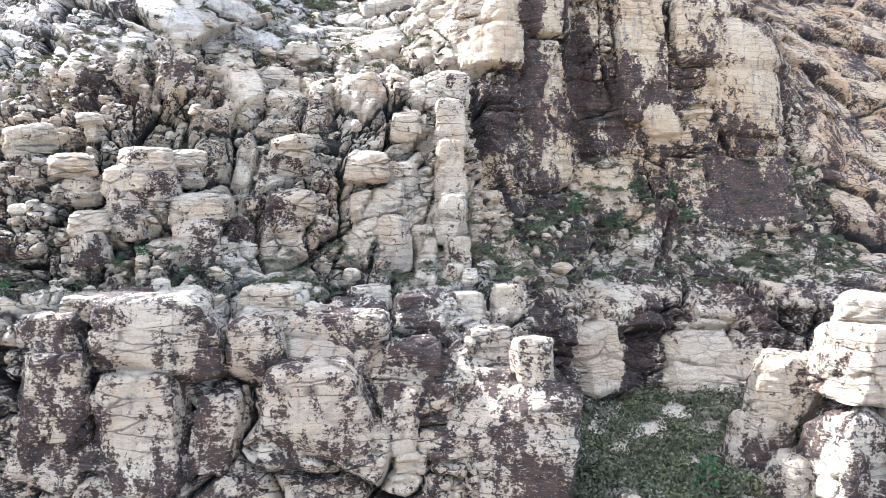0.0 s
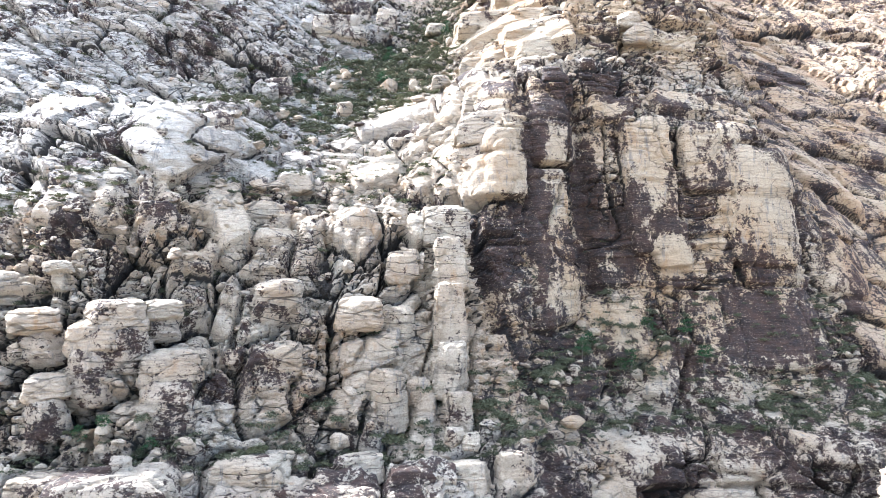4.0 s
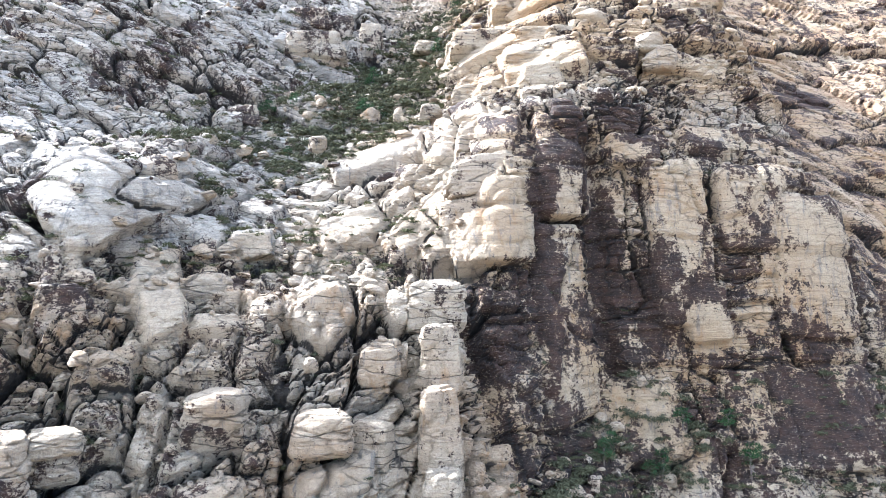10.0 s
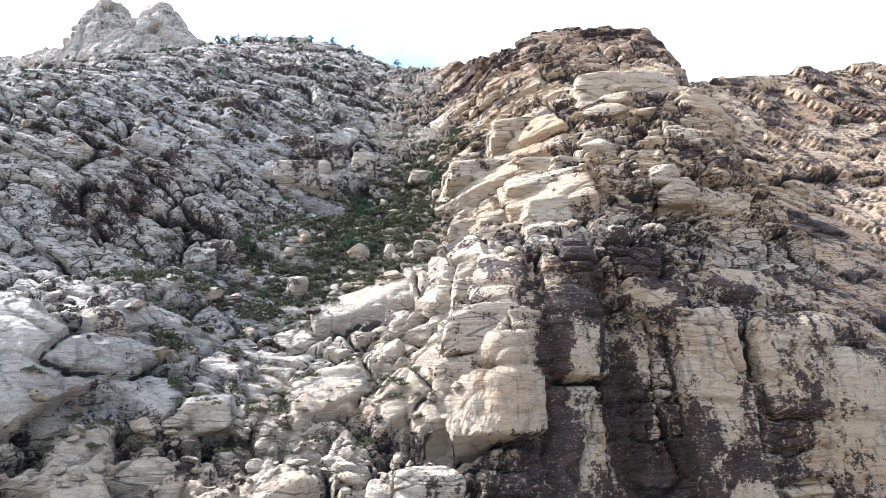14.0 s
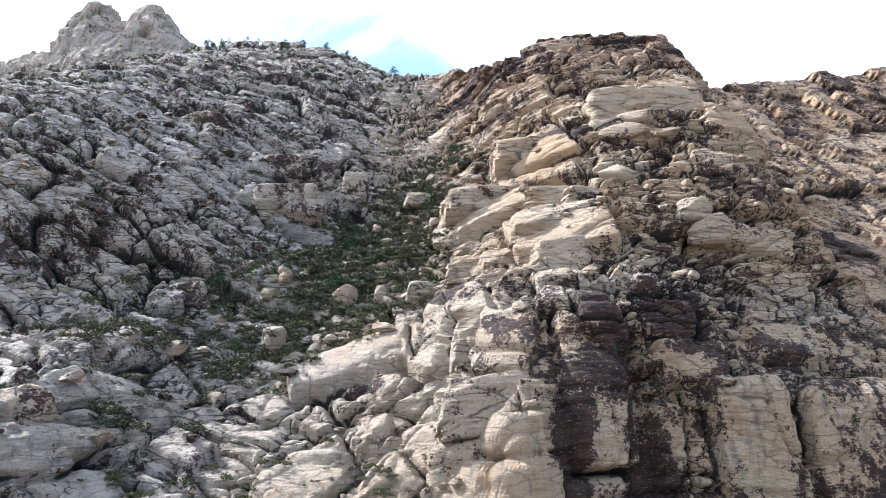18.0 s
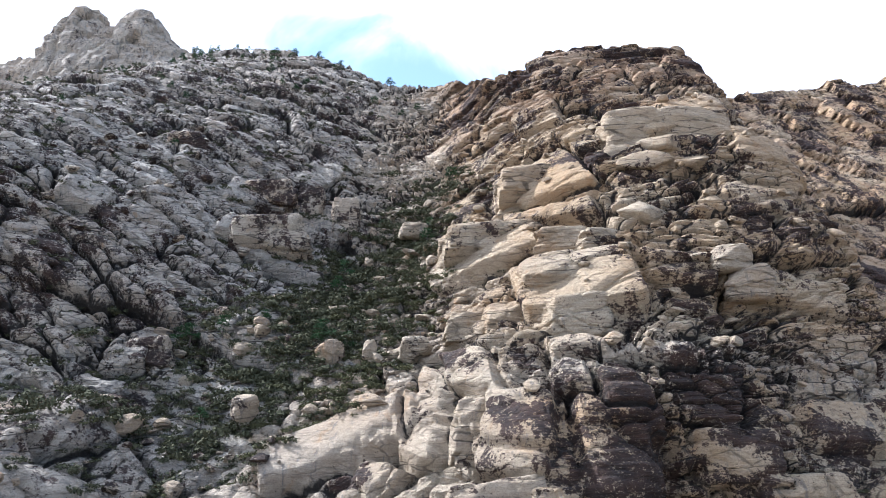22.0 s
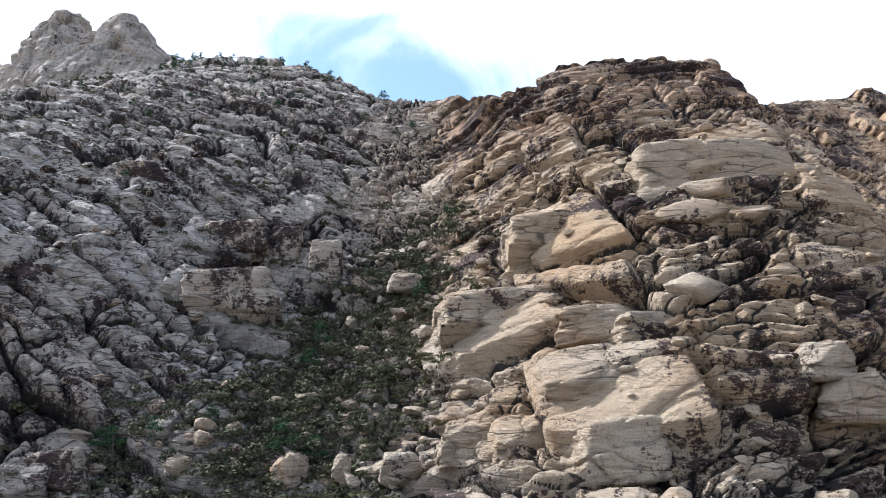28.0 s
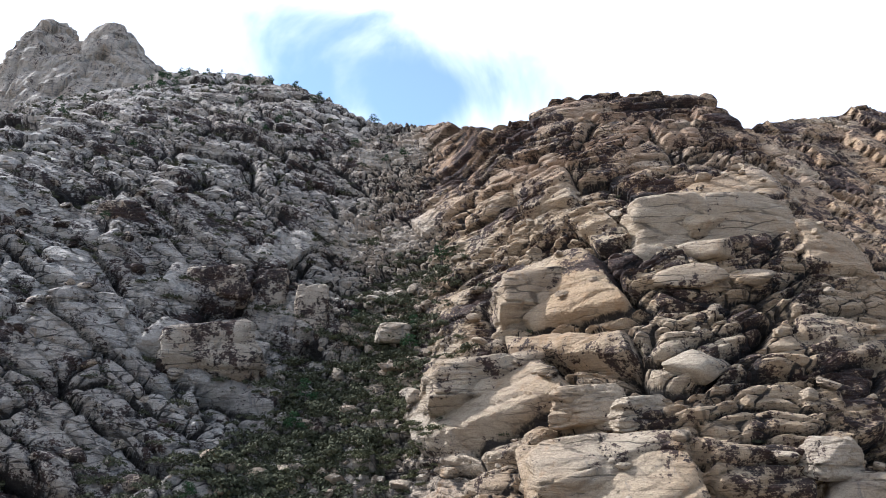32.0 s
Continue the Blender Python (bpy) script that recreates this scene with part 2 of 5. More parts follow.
def blocks(p, seed, jitter=0.8):
    """Cells of jointed rock: distance to the joint (0 at the crack) and each cell's own random number."""
    f = np.floor(p).astype(np.int64)
    d1 = np.full(len(p), 9.0)
    d2 = np.full(len(p), 9.0)
    own = np.zeros(len(p))
    off = np.zeros((3, len(p)))
    for a in (-1, 0, 1):
        for b in (-1, 0, 1):
            for c in (-1, 0, 1):
                ci, cj, ck = f[:, 0] + a, f[:, 1] + b, f[:, 2] + c
                h = hash01(ci, cj, ck, seed)
                h2 = (h * 917.31) % 1.0
                h3 = (h * 5371.73) % 1.0
                dx = ci + 0.5 + (h - 0.5) * jitter - p[:, 0]
                dy = cj + 0.5 + (h2 - 0.5) * jitter - p[:, 1]
                dz = ck + 0.5 + (h3 - 0.5) * jitter - p[:, 2]
                d = dx * dx + dy * dy + dz * dz
                near = d < d1
                d2 = np.where(near, d1, np.minimum(d2, d))
                own = np.where(near, (h * 77.77) % 1.0, own)
                d1 = np.where(near, d, d1)
                for axis, delta in enumerate((dx, dy, dz)):
                    off[axis][near] = delta[near]
    # each block's face leans its own way
    face = sum(off[k] * (((own * (31.7 + 17.3 * k)) % 1.0) - 0.5) for k in range(3))
    return np.sqrt(d2) - np.sqrt(d1), own, face


# ---- the mountainside: upright sections, lofted from side to side ----
# each section: where it stands across the canyon, then its knots (distance, height):
# foot of the low cliff, its step, its rim, back of the ledge, middle and top of the second cliff,
# back of the terrace, slabs, upper slabs, shoulder, crest
SECTIONS = (
    (-420, ((60, -30), (90, -4), (100, 14), (112, 22), (125, 34), (142, 50), (160, 62), (230, 100), (290, 135), (380, 195), (760, 360))),
    (-260, ((60, -30), (90, -4), (100, 14), (112, 22), (125, 34), (142, 50), (160, 62), (215, 95), (260, 120), (330, 175), (660, 340))),
    (-120, ((95, -26), (105, -2), (112, 15), (118, 20), (126, 32), (140, 47), (156, 56), (205, 88), (242, 112), (288, 168), (535, 308))),
    (-75, ((108, -24), (113, 0), (118, 15), (124, 19), (130, 33), (141, 45), (152, 54), (185, 84), (240, 101), (288, 150), (490, 283))),
    (-60, ((109, -24), (114, 0), (119, 15), (125, 19), (136, 36), (150, 52), (162, 64), (184, 86), (240, 100), (295, 147), (476, 275))),
    (-45, ((110, -24), (116, 0), (121, 16), (126, 19), (145, 40), (166, 60), (180, 67), (207, 78), (240, 96), (302, 143), (462, 266))),
    (-18, ((110, -24), (117, 0), (128, 15), (144, 20), (152, 39), (172, 58), (190, 66), (216, 84), (254, 107), (314, 138), (436, 245))),
    (2, ((110, -24), (117, 0), (131, 15), (150, 20), (164, 42), (178, 60), (192, 66), (216, 91), (252, 108), (296, 133), (425, 238))),
    (8, ((112, -24), (118, 0), (136, 14), (150, 20), (164, 38), (182, 56), (194, 72), (215, 97), (246, 112), (290, 137), (412, 234))),
    (14, ((112, -24), (119, 0), (140, 14), (151, 19), (166, 31), (187, 62), (195, 85), (214, 100), (242, 115), (286, 140), (398, 228))),
    (24, ((144, -17), (149, -4), (152, 12), (162, 18), (182, 32), (197, 68), (202, 88), (213, 102), (240, 119), (285, 146), (352, 211))),
    (42, ((155, -14), (160, -4), (168, 10), (182, 18), (200, 42), (204, 70), (208, 92), (215, 104), (238, 126), (280, 160), (343, 215))),
    (62, ((158, -12), (164, -4), (172, 10), (186, 17), (202, 43), (206, 68), (210, 88), (222, 101), (240, 126), (276, 162), (343, 217))),
    (86, ((148, -16), (156, -6), (170, 12), (188, 16), (204, 44), (208, 66), (212, 84), (226, 98), (244, 122), (284, 165), (342, 216))),
    (106, ((140, -20), (150, -4), (168, 12), (192, 16), (212, 40), (222, 58), (232, 72), (262, 90), (300, 112), (370, 160), (440, 232))),
    (150, ((130, -20), (145, 0), (170, 14), (200, 20), (240, 44), (262, 62), (290, 84), (330, 112), (385, 150), (450, 205), (500, 262))),
    (280, ((130, -20), (150, 4), (190, 20), (230, 34), (270, 58), (310, 84), (350, 112), (400, 150), (450, 190), (510, 245), (570, 304))),
    (420, ((130, -20), (150, 4), (190, 20), (230, 34), (280, 60), (330, 92), (380, 125), (430, 165), (480, 205), (540, 260), (610, 330))),
)
BAND_ROWS = (72, 60, 44, 84, 80, 60, 96, 126, 176, 330)     # rows of the mesh between the knots


def smooth_spline(xs, ys, x):
    """Monotone cubic through the sections."""
    xs, ys = np.asarray(xs, float), np.asarray(ys, float)
    h = np.diff(xs)
    d = np.diff(ys, axis=0) / h[:, None]
    m = np.zeros_like(ys)
    m[0], m[-1] = d[0], d[-1]
    prod = d[1:] * d[:-1]
    m[1:-1] = np.where(prod > 0, 2 * prod / (d[1:] + d[:-1] + 1e-9 * np.sign(d[1:] + d[:-1] + 1e-12)), 0)
    k = np.clip(np.searchsorted(xs, x) - 1, 0, len(xs) - 2)
    t = ((x - xs[k]) / h[k])[:, None]
    hh = h[k][:, None]
    return ((2 * t**3 - 3 * t**2 + 1) * ys[k] + (t**3 - 2 * t**2 + t) * hh * m[k] + (3 * t**2 - 2 * t**3) * ys[k + 1] + (t**3 - t**2) * hh * m[k + 1])


COLS = np.concatenate([np.arange(-420, -150, 2.2), np.arange(-150, -100, 0.9), np.arange(-100, 118, 0.36), np.arange(118, 180, 0.8), np.arange(180, 421, 2.2)])
station = [s[0] for s in SECTIONS]
knot_y = smooth_spline(station, [[k[0] for k in s[1]] for s in SECTIONS], COLS)
knot_z = smooth_spline(station, [[k[1] for k in s[1]] for s in SECTIONS], COLS)
rows_y, rows_z, rows_v = [], [], []
for b, count in enumerate(BAND_ROWS):
    for r in range(count + (b == len(BAND_ROWS) - 1)):
        t = r / count
        rows_y.append(knot_y[:, b] * (1 - t) + knot_y[:, b + 1] * t)
        rows_z.append(knot_z[:, b] * (1 - t) + knot_z[:, b + 1] * t)
        rows_v.append(b + t)
GX = np.tile(COLS, (len(rows_v), 1))
GY, GZ, GV = np.array(rows_y), np.array(rows_z), np.tile(np.array(rows_v)[:, None], (1, len(COLS)))


def box_blur(a, n):
    for axis in (0, 1):
        c = np.cumsum(np.concatenate([np.repeat(np.take(a, [0], axis), n + 1, axis), a, np.repeat(np.take(a, [-1], axis), n, axis)], axis), axis)
        m = a.shape[axis]
        a = (np.take(c, range(2 * n + 1, 2 * n + 1 + m), axis) - np.take(c, range(0, m), axis)) / (2 * n + 1)
    return a


def normals_of(x, y, z):
    p = np.stack([x, y, z], -1)
    n = np.cross(np.gradient(p, axis=1), np.gradient(p, axis=0))
    return n / np.maximum(np.linalg.norm(n, axis=-1, keepdims=True), 1e-9)


GY, GZ = box_blur(GY, 5), box_blur(GZ, 5)
NRM = normals_of(GX, GY, GZ)


def band(lo, hi, soft=0.25):
    return np.clip((GV - lo) / soft + 0.5, 0, 1) * np.clip((hi - GV) / soft + 0.5, 0, 1)


def zones():
    """How far each point belongs to each kind of rock; the rest is rubble."""
    wob = (fbm(np.stack([GX, GY, GZ], -1).reshape(-1, 3) / 18, 3, 91).reshape(GX.shape) - 0.5) * 16
    x = GX + wob

    def across(lo, hi, soft):
        return np.clip((x - lo) / soft + 0.5, 0, 1) * np.clip((hi - x) / soft + 0.5, 0, 1)

    spur = x - np.clip(58 - GZ, 0, 40) * 0.30           # the buttress ends in a spur that runs down to the right
    deep = np.where(GV < 5.4, spur, x - 7)

    def beside(lo, hi, soft):
        return np.clip((deep - lo) / soft + 0.5, 0, 1) * np.clip((hi - deep) / soft + 0.5, 0, 1)

    z = {
        "low": band(-1, 3.0),
        "tier": band(3.0, 6.2) * across(-900, -22, 5),
        "buttress": band(3.0, 6.0) * across(-22, 900, 5) * beside(-900, 8, 4),
        "wall": band(3.1, 7.0) * beside(8, 900, 4) * across(-900, 108, 4),
        "white": band(6.0, 7.9) * across(-30, 15, 6),
        "slab": band(7.3, 12) * across(4, 103, 18),
        "left": band(6.2, 12) * across(-900, -20, 18),
        "far": band(3.0, 12) * across(106, 900, 8),
    }
    total = sum(z.values())
    z = {k: (a / np.maximum(total, 1)).ravel() for k, a in z.items()}
    z["rubble"] = np.clip(1 - sum(z.values()), 0, 1)
    return z


def joints(u, v, seed, jitter=0.75):
    """Jointed stone seen square on: squarish cells; distance to the joint, each cell's own number, and how its face leans."""
    fu, fv = np.floor(u).astype(np.int64), np.floor(v).astype(np.int64)
    d1 = np.full(len(u), 9.0)
    d2 = np.full(len(u), 9.0)
    own, ou, ov = np.zeros(len(u)), np.zeros(len(u)), np.zeros(len(u))
    zero = np.zeros(len(u), dtype=np.int64)
    for b in (-1, 0, 1):
        for a in (-1, 0, 1):
            ci, cj = fu + a, fv + b
            h = hash01(ci, cj, zero, seed)
            shift = 0.5 * (cj % 2)                        # beds lie in bond
            du = ci + 0.25 + shift + (h - 0.5) * jitter - u
            dv = cj + 0.5 + ((h * 917.31) % 1.0 - 0.5) * jitter - v
            d = (du ** 4 + dv ** 4) ** 0.25
            near = d < d1
            d2 = np.where(near, d1, np.minimum(d2, d))
            own = np.where(near, (h * 77.77) % 1.0, own)
            ou = np.where(near, du, ou)
            ov = np.where(near, dv, ov)
            d1 = np.where(near, d, d1)
    lean = ou * (((own * 31.7) % 1.0) - 0.5) + ov * (((own * 49.3) % 1.0) - 0.35)
    return d2 - d1, own, lean


# for each kind of rock: how far the joints wander; then its sets of joints, coarse to fine:
# width, height, slant in degrees, step from block to block, lean of the faces, worn edge, half width and depth of the crack
ROCK_KINDS = {
    "low": (3.0, ((15, 13, -3, 2.6, 3.0, 1.5, 0.75, 4.0), (7.5, 5.5, 0, 1.1, 1.6, 0.6, 0.5, 1.6), (2.8, 2.0, 0, 0.4, 0.6, 0.2, 0.35, 0.5))),
    "tier": (4.0, ((8.5, 16, -6, 4.2, 4.0, 2.4, 0.9, 3.5), (5.5, 5.0, 4, 1.6, 2.2, 1.0, 0.6, 1.8), (2.4, 2.0, 0, 0.6, 0.9, 0.4, 0.35, 0.7))),
    "buttress": (3.0, ((6.5, 19, -16, 2.8, 2.6, 1.6, 0.7, 3.0), (5.0, 3.6, 10, 1.3, 1.7, 0.7, 0.5, 1.5), (2.2, 1.5, 10, 0.5, 0.7, 0.2, 0.3, 0.6))),
    "wall": (3.0, ((17, 40, -2, 3.0, 2.4, 0.8, 0.7, 2.6), (11, 8.5, 0, 0.8, 1.0, 0.25, 0.45, 1.2), (4.5, 2.4, 0, 0.35, 0.5, 0.1, 0.3, 0.55))),
    "white": (3.0, ((16, 8.0, 20, 1.4, 2.2, 1.2, 0.6, 2.4), (6.0, 13, -42, 0.8, 1.2, 0.9, 0.5, 1.8), (5.0, 2.0, 12, 0.3, 0.5, 0.15, 0.3, 0.4))),
    "slab": (4.0, ((38, 11, 16, 3.0, 4.2, 1.6, 0.7, 2.6), (13, 4.6, 12, 1.1, 1.7, 0.7, 0.5, 1.4), (5.5, 1.9, 10, 0.4, 0.6, 0.2, 0.35, 0.6))),
    "left": (4.0, ((38, 13, -36, 4.0, 4.6, 1.4, 0.9, 2.6), (15, 5.4, -34, 1.9, 2.6, 0.8, 0.6, 1.6), (6.5, 2.6, -30, 0.7, 1.0, 0.2, 0.5, 0.7))),
    "far": (5.0, ((26, 50, 14, 6.0, 5.0, 2.0, 1.2, 3.0), (14, 17, 20, 2.8, 3.2, 0.8, 0.9, 1.6))),
    "rubble": (4.0, ((12, 8.0, -12, 1.8, 2.4, 1.0, 0.6, 1.8), (4.6, 3.0, -8, 1.3, 1.6, 0.7, 0.5, 1.2), (2.2, 1.5, 0, 0.7, 0.9, 0.4, 0.35, 0.7))),
}


# single slabs, faces and recesses: across, height, half width, half height, slant, how far proud, how much of the joints goes through
WHITE_PLATES = (
    (9, 72, 11.7, 6.2, 4, 2.6, 0.12), (11, 81, 8, 3.2, 0, 1.6, 0.15), (-17, 74, 7.2, 4.2, 28, 2, 0.15), (-5, 73, 3.9, 6.4, -52, 1.8, 0.15),
    (-12, 93, 13.7, 3, 22, 2.2, 0.15), (13, 93, 4.9, 4.1, 10, 1.8, 0.2), (27, 101, 5.4, 5.4, 5, 1.5, 0.3), (2, 80, 4.2, 4.2, -45, 1.4, 0.15),
    (9, 64, 9.4, 1.5, 0, -1.5, 0.3), (13, 60, 4.4, 2.5, 0, 1.2, 0.3),
)
WALL_PLATES = (
    (29, 88, 6.6, 13.2, 3, 2.6, 0.4), (27, 55, 5.9, 19.5, 2, 2.2, 0.4), (37, 62, 2.5, 32.7, 4, -4, 0.4), (54, 71, 7, 18.9, 4, 2.4, 0.25),
    (59, 55, 5.2, 6.2, 8, 2, 0.12), (73, 79, 10.7, 10.7, 0, 1.6, 0.2), (86, 75, 9.3, 7.9, 0, 2, 0.2), (85, 59, 10.5, 9.1, 0, 1.2, 0.15),
    (81, 35, 16.7, 10, 0, 0.4, 0.12), (66, 37, 4.7, 6.7, 0, 1, 0.12), (113, 53, 6.9, 12.3, -20, 2.6, 0.3), (53, 25, 4.4, 7.6, -25, 3, 0.3),
    (44, 35, 7.9, 7.9, 0, 2.2, 0.35),
)
BUTT_PLATES = (
    (-19, 57, 4.2, 5.3, 55, 2.4, 0.25), (-33, 56, 6.2, 2, -4, 2, 0.25), (-31, 43, 4.4, 2.3, 0, 2.6, 0.2), (-31, 35, 3.5, 2.3, 0, 2.2, 0.3),
    (-8, 50, 3.8, 3, 5, 2.2, 0.25), (-33, 62, 3.5, 2.3, 0, 1.2, 0.3), (-25, 60, 4.6, 2.3, 40, 1.6, 0.3), (-13, 34, 5.4, 3.4, 10, 1.6, 0.3),
    (-17, 25, 2.8, 3.8, -8, 2, 0.3), (-11, 24, 2.4, 5.3, -15, 2.2, 0.3), (-3, 23, 2.4, 3.9, -5, 1.8, 0.3), (-5, 58, 3.5, 3.5, 30, 2.2, 0.2),
    (11, 45, 2.2, 24, 22, -6, 0.5), (15, 28, 2.7, 9.1, 12, 2, 0.4),
)
LEFT_LOW_PLATES = (
    (-61, 78, 9.9, 7, -38, 3.5, 0.1), (-101, 90, 9.1, 6.7, -10, 3, 0.15), (-45, 61, 3.3, 8.3, 32, 2.2, 0.12), (-79, 74, 4, 3.5, 0, -2, 0.4),
    (-75, 62, 5.3, 4.2, -10, 2, 0.25), (-59, 64, 2.9, 5.8, 15, 1.6, 0.3), (-47, 73, 7.7, 2.6, -25, 1.6, 0.2), (-36, 70, 4.2, 1.9, 0, 2, 0.15),
    (-48, 51, 3.8, 3, 0, 2, 0.3), (-50, 86, 8.8, 2.9, -20, 1.4, 0.3), (-66, 62, 3.1, 4.7, 20, 1.5, 0.3),
)
LOW_BACK_PLATES = (
    (59, -3, 8.4, 7.1, 0, 3.2, 0.1), (35, -1, 4.7, 8.1, 5, 2.6, 0.15), (44, -3, 2.3, 11.3, 0, -4, 0.3), (57, -12, 8.1, 2.2, 0, -5, 0.3),
    (70, -3, 4.5, 5.8, 15, 2, 0.2), (44, 9, 7.2, 4.6, 0, 2, 0.2), (20, 11, 2.3, 6.2, 0, -3, 0.4), (84, 11, 7.9, 2.6, -4, 1.5, 0.3),
    (69, 8, 9.2, 3.3, 0, 1.2, 0.3),
)
LOW_PLATES = (
    (-30, 17, 5, 2.8, 0, 1.8, 0.25), (-31, 10, 4.8, 4.8, -4, 2, 0.25), (-19, 11, 7.8, 6.3, 3, 1.8, 0.2), (7, 7, 5.5, 4, 0, 1.6, 0.25),
    (-4, 15, 5.1, 3.1, 0, 1.6, 0.3), (-69, 18, 5.7, 1.9, 0, 1.5, 0.3), (-71, 14, 2.8, 2.3, 0, 1.5, 0.3), (13, 15, 3.3, 3.3, 0, 1.5, 0.35),
    (-15, 17, 5.8, 1.6, 0, 1.4, 0.3), (-61, 18, 4.3, 1.9, 0, 1.4, 0.3),
)
PYRA_PLATES = (
    (67, 171, 15.4, 5.4, 24, 2.4, 0.08), (31, 151, 8.5, 7.4, 12, 3, 0.08), (29, 139, 8.6, 2.4, 0, 2.4, 0.08), (15, 129, 13.3, 3.9, 24, 3, 0.08),
    (29, 119, 10.8, 5.5, 6, 3.2, 0.1), (82, 158, 8.4, 6.1, -10, 2, 0.15), (71, 140, 8.1, 3.4, -18, 1.2, 0.3), (47, 122, 6.4, 2.9, -6, 1.6, 0.3),
    (68, 118, 8.8, 3.5, -20, 1.5, 0.3), (15, 97, 4.7, 4.7, -6, 2.6, 0.15), (2, 97, 3.2, 7, -18, 2.2, 0.25), (9, 104, 3.8, 3.3, 10, 2, 0.25),
    (-13, 92, 12.3, 3.3, 18, 2.6, 0.15), (23, 103, 3, 2.7, -15, 2, 0.25),
)
PYRA_HIGH_PLATES = (
    (30, 101, 3.9, 2.9, 0, 2.2, 0.25), (25, 108, 4.7, 1.9, 10, 2, 0.2), (36, 107, 7.7, 1.7, -5, 1.4, 0.35), (33, 179, 6.3, 6.3, 0, 2, 0.25),
    (40, 165, 4, 5.7, 20, 1.6, 0.3), (67, 195, 5.7, 4.7, 0, 2, 0.35), (45, 208, 11.2, 3.7, 12, 2, 0.35), (84, 204, 6.9, 4, -15, 2, 0.35),
    (14, 207, 9.2, 4.2, 25, 1.4, 0.35), (9, 184, 9.5, 4.2, 28, 1.4, 0.35), (178, 220, 10.8, 13.9, -18, 1.8, 0.3), (45, 92, 6.5, 4.2, 0, 1.4, 0.3),
    (66, 96, 8.1, 3.5, 0, 1.4, 0.3),
)
LEFT_HIGH_PLATES = (
    (-49, 156, 8.7, 4.7, -8, 3, 0.15), (-43, 141, 11.8, 3.7, -14, 3.2, 0.12), (-35, 133, 10.6, 2.4, -18, 2, 0.15), (-35, 152, 3.3, 6.5, 0, -2.5, 0.3),
    (-27, 149, 4.7, 6.5, -20, 2, 0.3), (-84, 149, 7, 3.9, -25, 2, 0.25), (-37, 171, 6.2, 7.2, -35, 1.8, 0.25), (-56, 107, 3.7, 2.2, 0, 2.4, 0.3),
    (-56, 96, 3.7, 3.2, -10, 2.2, 0.25), (-51, 94, 3.3, 2.2, 0, 2, 0.3), (-37, 78, 4.9, 2.7, -25, 2, 0.2), (-48, 80, 5.8, 2.7, -28, 2, 0.2),
    (-52, 79, 4.6, 3.5, -20, 2, 0.25),
)
PLATES = (WHITE_PLATES, WALL_PLATES, BUTT_PLATES, LEFT_LOW_PLATES, LOW_BACK_PLATES, LOW_PLATES, PYRA_PLATES, PYRA_HIGH_PLATES, LEFT_HIGH_PLATES)

# varnish patches, darker (+) and clean (-), and dark patches over recesses: across, height, half width, half height,
# slant, how strong
STAINS_SHADE_WALL = (
    # (12, 52) paints in the shade of the gully beside the pillar
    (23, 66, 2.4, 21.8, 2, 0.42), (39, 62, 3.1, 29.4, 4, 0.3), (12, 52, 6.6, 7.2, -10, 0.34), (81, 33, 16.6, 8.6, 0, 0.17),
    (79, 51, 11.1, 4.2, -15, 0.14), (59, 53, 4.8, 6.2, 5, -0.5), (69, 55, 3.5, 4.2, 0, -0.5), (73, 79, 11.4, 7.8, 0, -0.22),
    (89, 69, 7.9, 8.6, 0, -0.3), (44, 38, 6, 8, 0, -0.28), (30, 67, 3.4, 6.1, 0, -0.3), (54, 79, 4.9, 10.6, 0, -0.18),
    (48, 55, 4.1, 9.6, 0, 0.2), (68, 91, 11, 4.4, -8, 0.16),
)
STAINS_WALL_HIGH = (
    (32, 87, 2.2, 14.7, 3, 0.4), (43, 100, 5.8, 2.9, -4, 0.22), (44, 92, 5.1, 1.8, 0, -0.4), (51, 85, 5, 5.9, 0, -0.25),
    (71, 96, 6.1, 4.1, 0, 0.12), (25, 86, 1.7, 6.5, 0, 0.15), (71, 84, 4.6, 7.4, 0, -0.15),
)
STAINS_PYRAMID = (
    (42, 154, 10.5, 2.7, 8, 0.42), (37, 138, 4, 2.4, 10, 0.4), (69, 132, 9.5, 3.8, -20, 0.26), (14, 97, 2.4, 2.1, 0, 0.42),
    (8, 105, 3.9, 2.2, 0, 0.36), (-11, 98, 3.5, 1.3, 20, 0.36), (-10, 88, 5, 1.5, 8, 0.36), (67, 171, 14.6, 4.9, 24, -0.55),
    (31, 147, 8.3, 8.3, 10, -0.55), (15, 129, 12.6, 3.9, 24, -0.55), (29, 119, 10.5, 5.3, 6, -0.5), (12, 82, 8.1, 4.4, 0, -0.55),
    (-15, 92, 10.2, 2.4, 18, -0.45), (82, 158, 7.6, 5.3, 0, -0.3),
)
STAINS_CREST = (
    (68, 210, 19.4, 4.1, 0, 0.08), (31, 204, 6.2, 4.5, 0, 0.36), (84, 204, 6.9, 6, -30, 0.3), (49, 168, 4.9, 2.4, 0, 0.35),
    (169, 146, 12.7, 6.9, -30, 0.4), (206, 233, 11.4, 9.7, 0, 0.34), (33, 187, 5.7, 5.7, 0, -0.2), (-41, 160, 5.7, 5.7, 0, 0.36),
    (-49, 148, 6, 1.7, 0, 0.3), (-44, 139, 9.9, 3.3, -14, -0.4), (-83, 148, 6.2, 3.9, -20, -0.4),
)
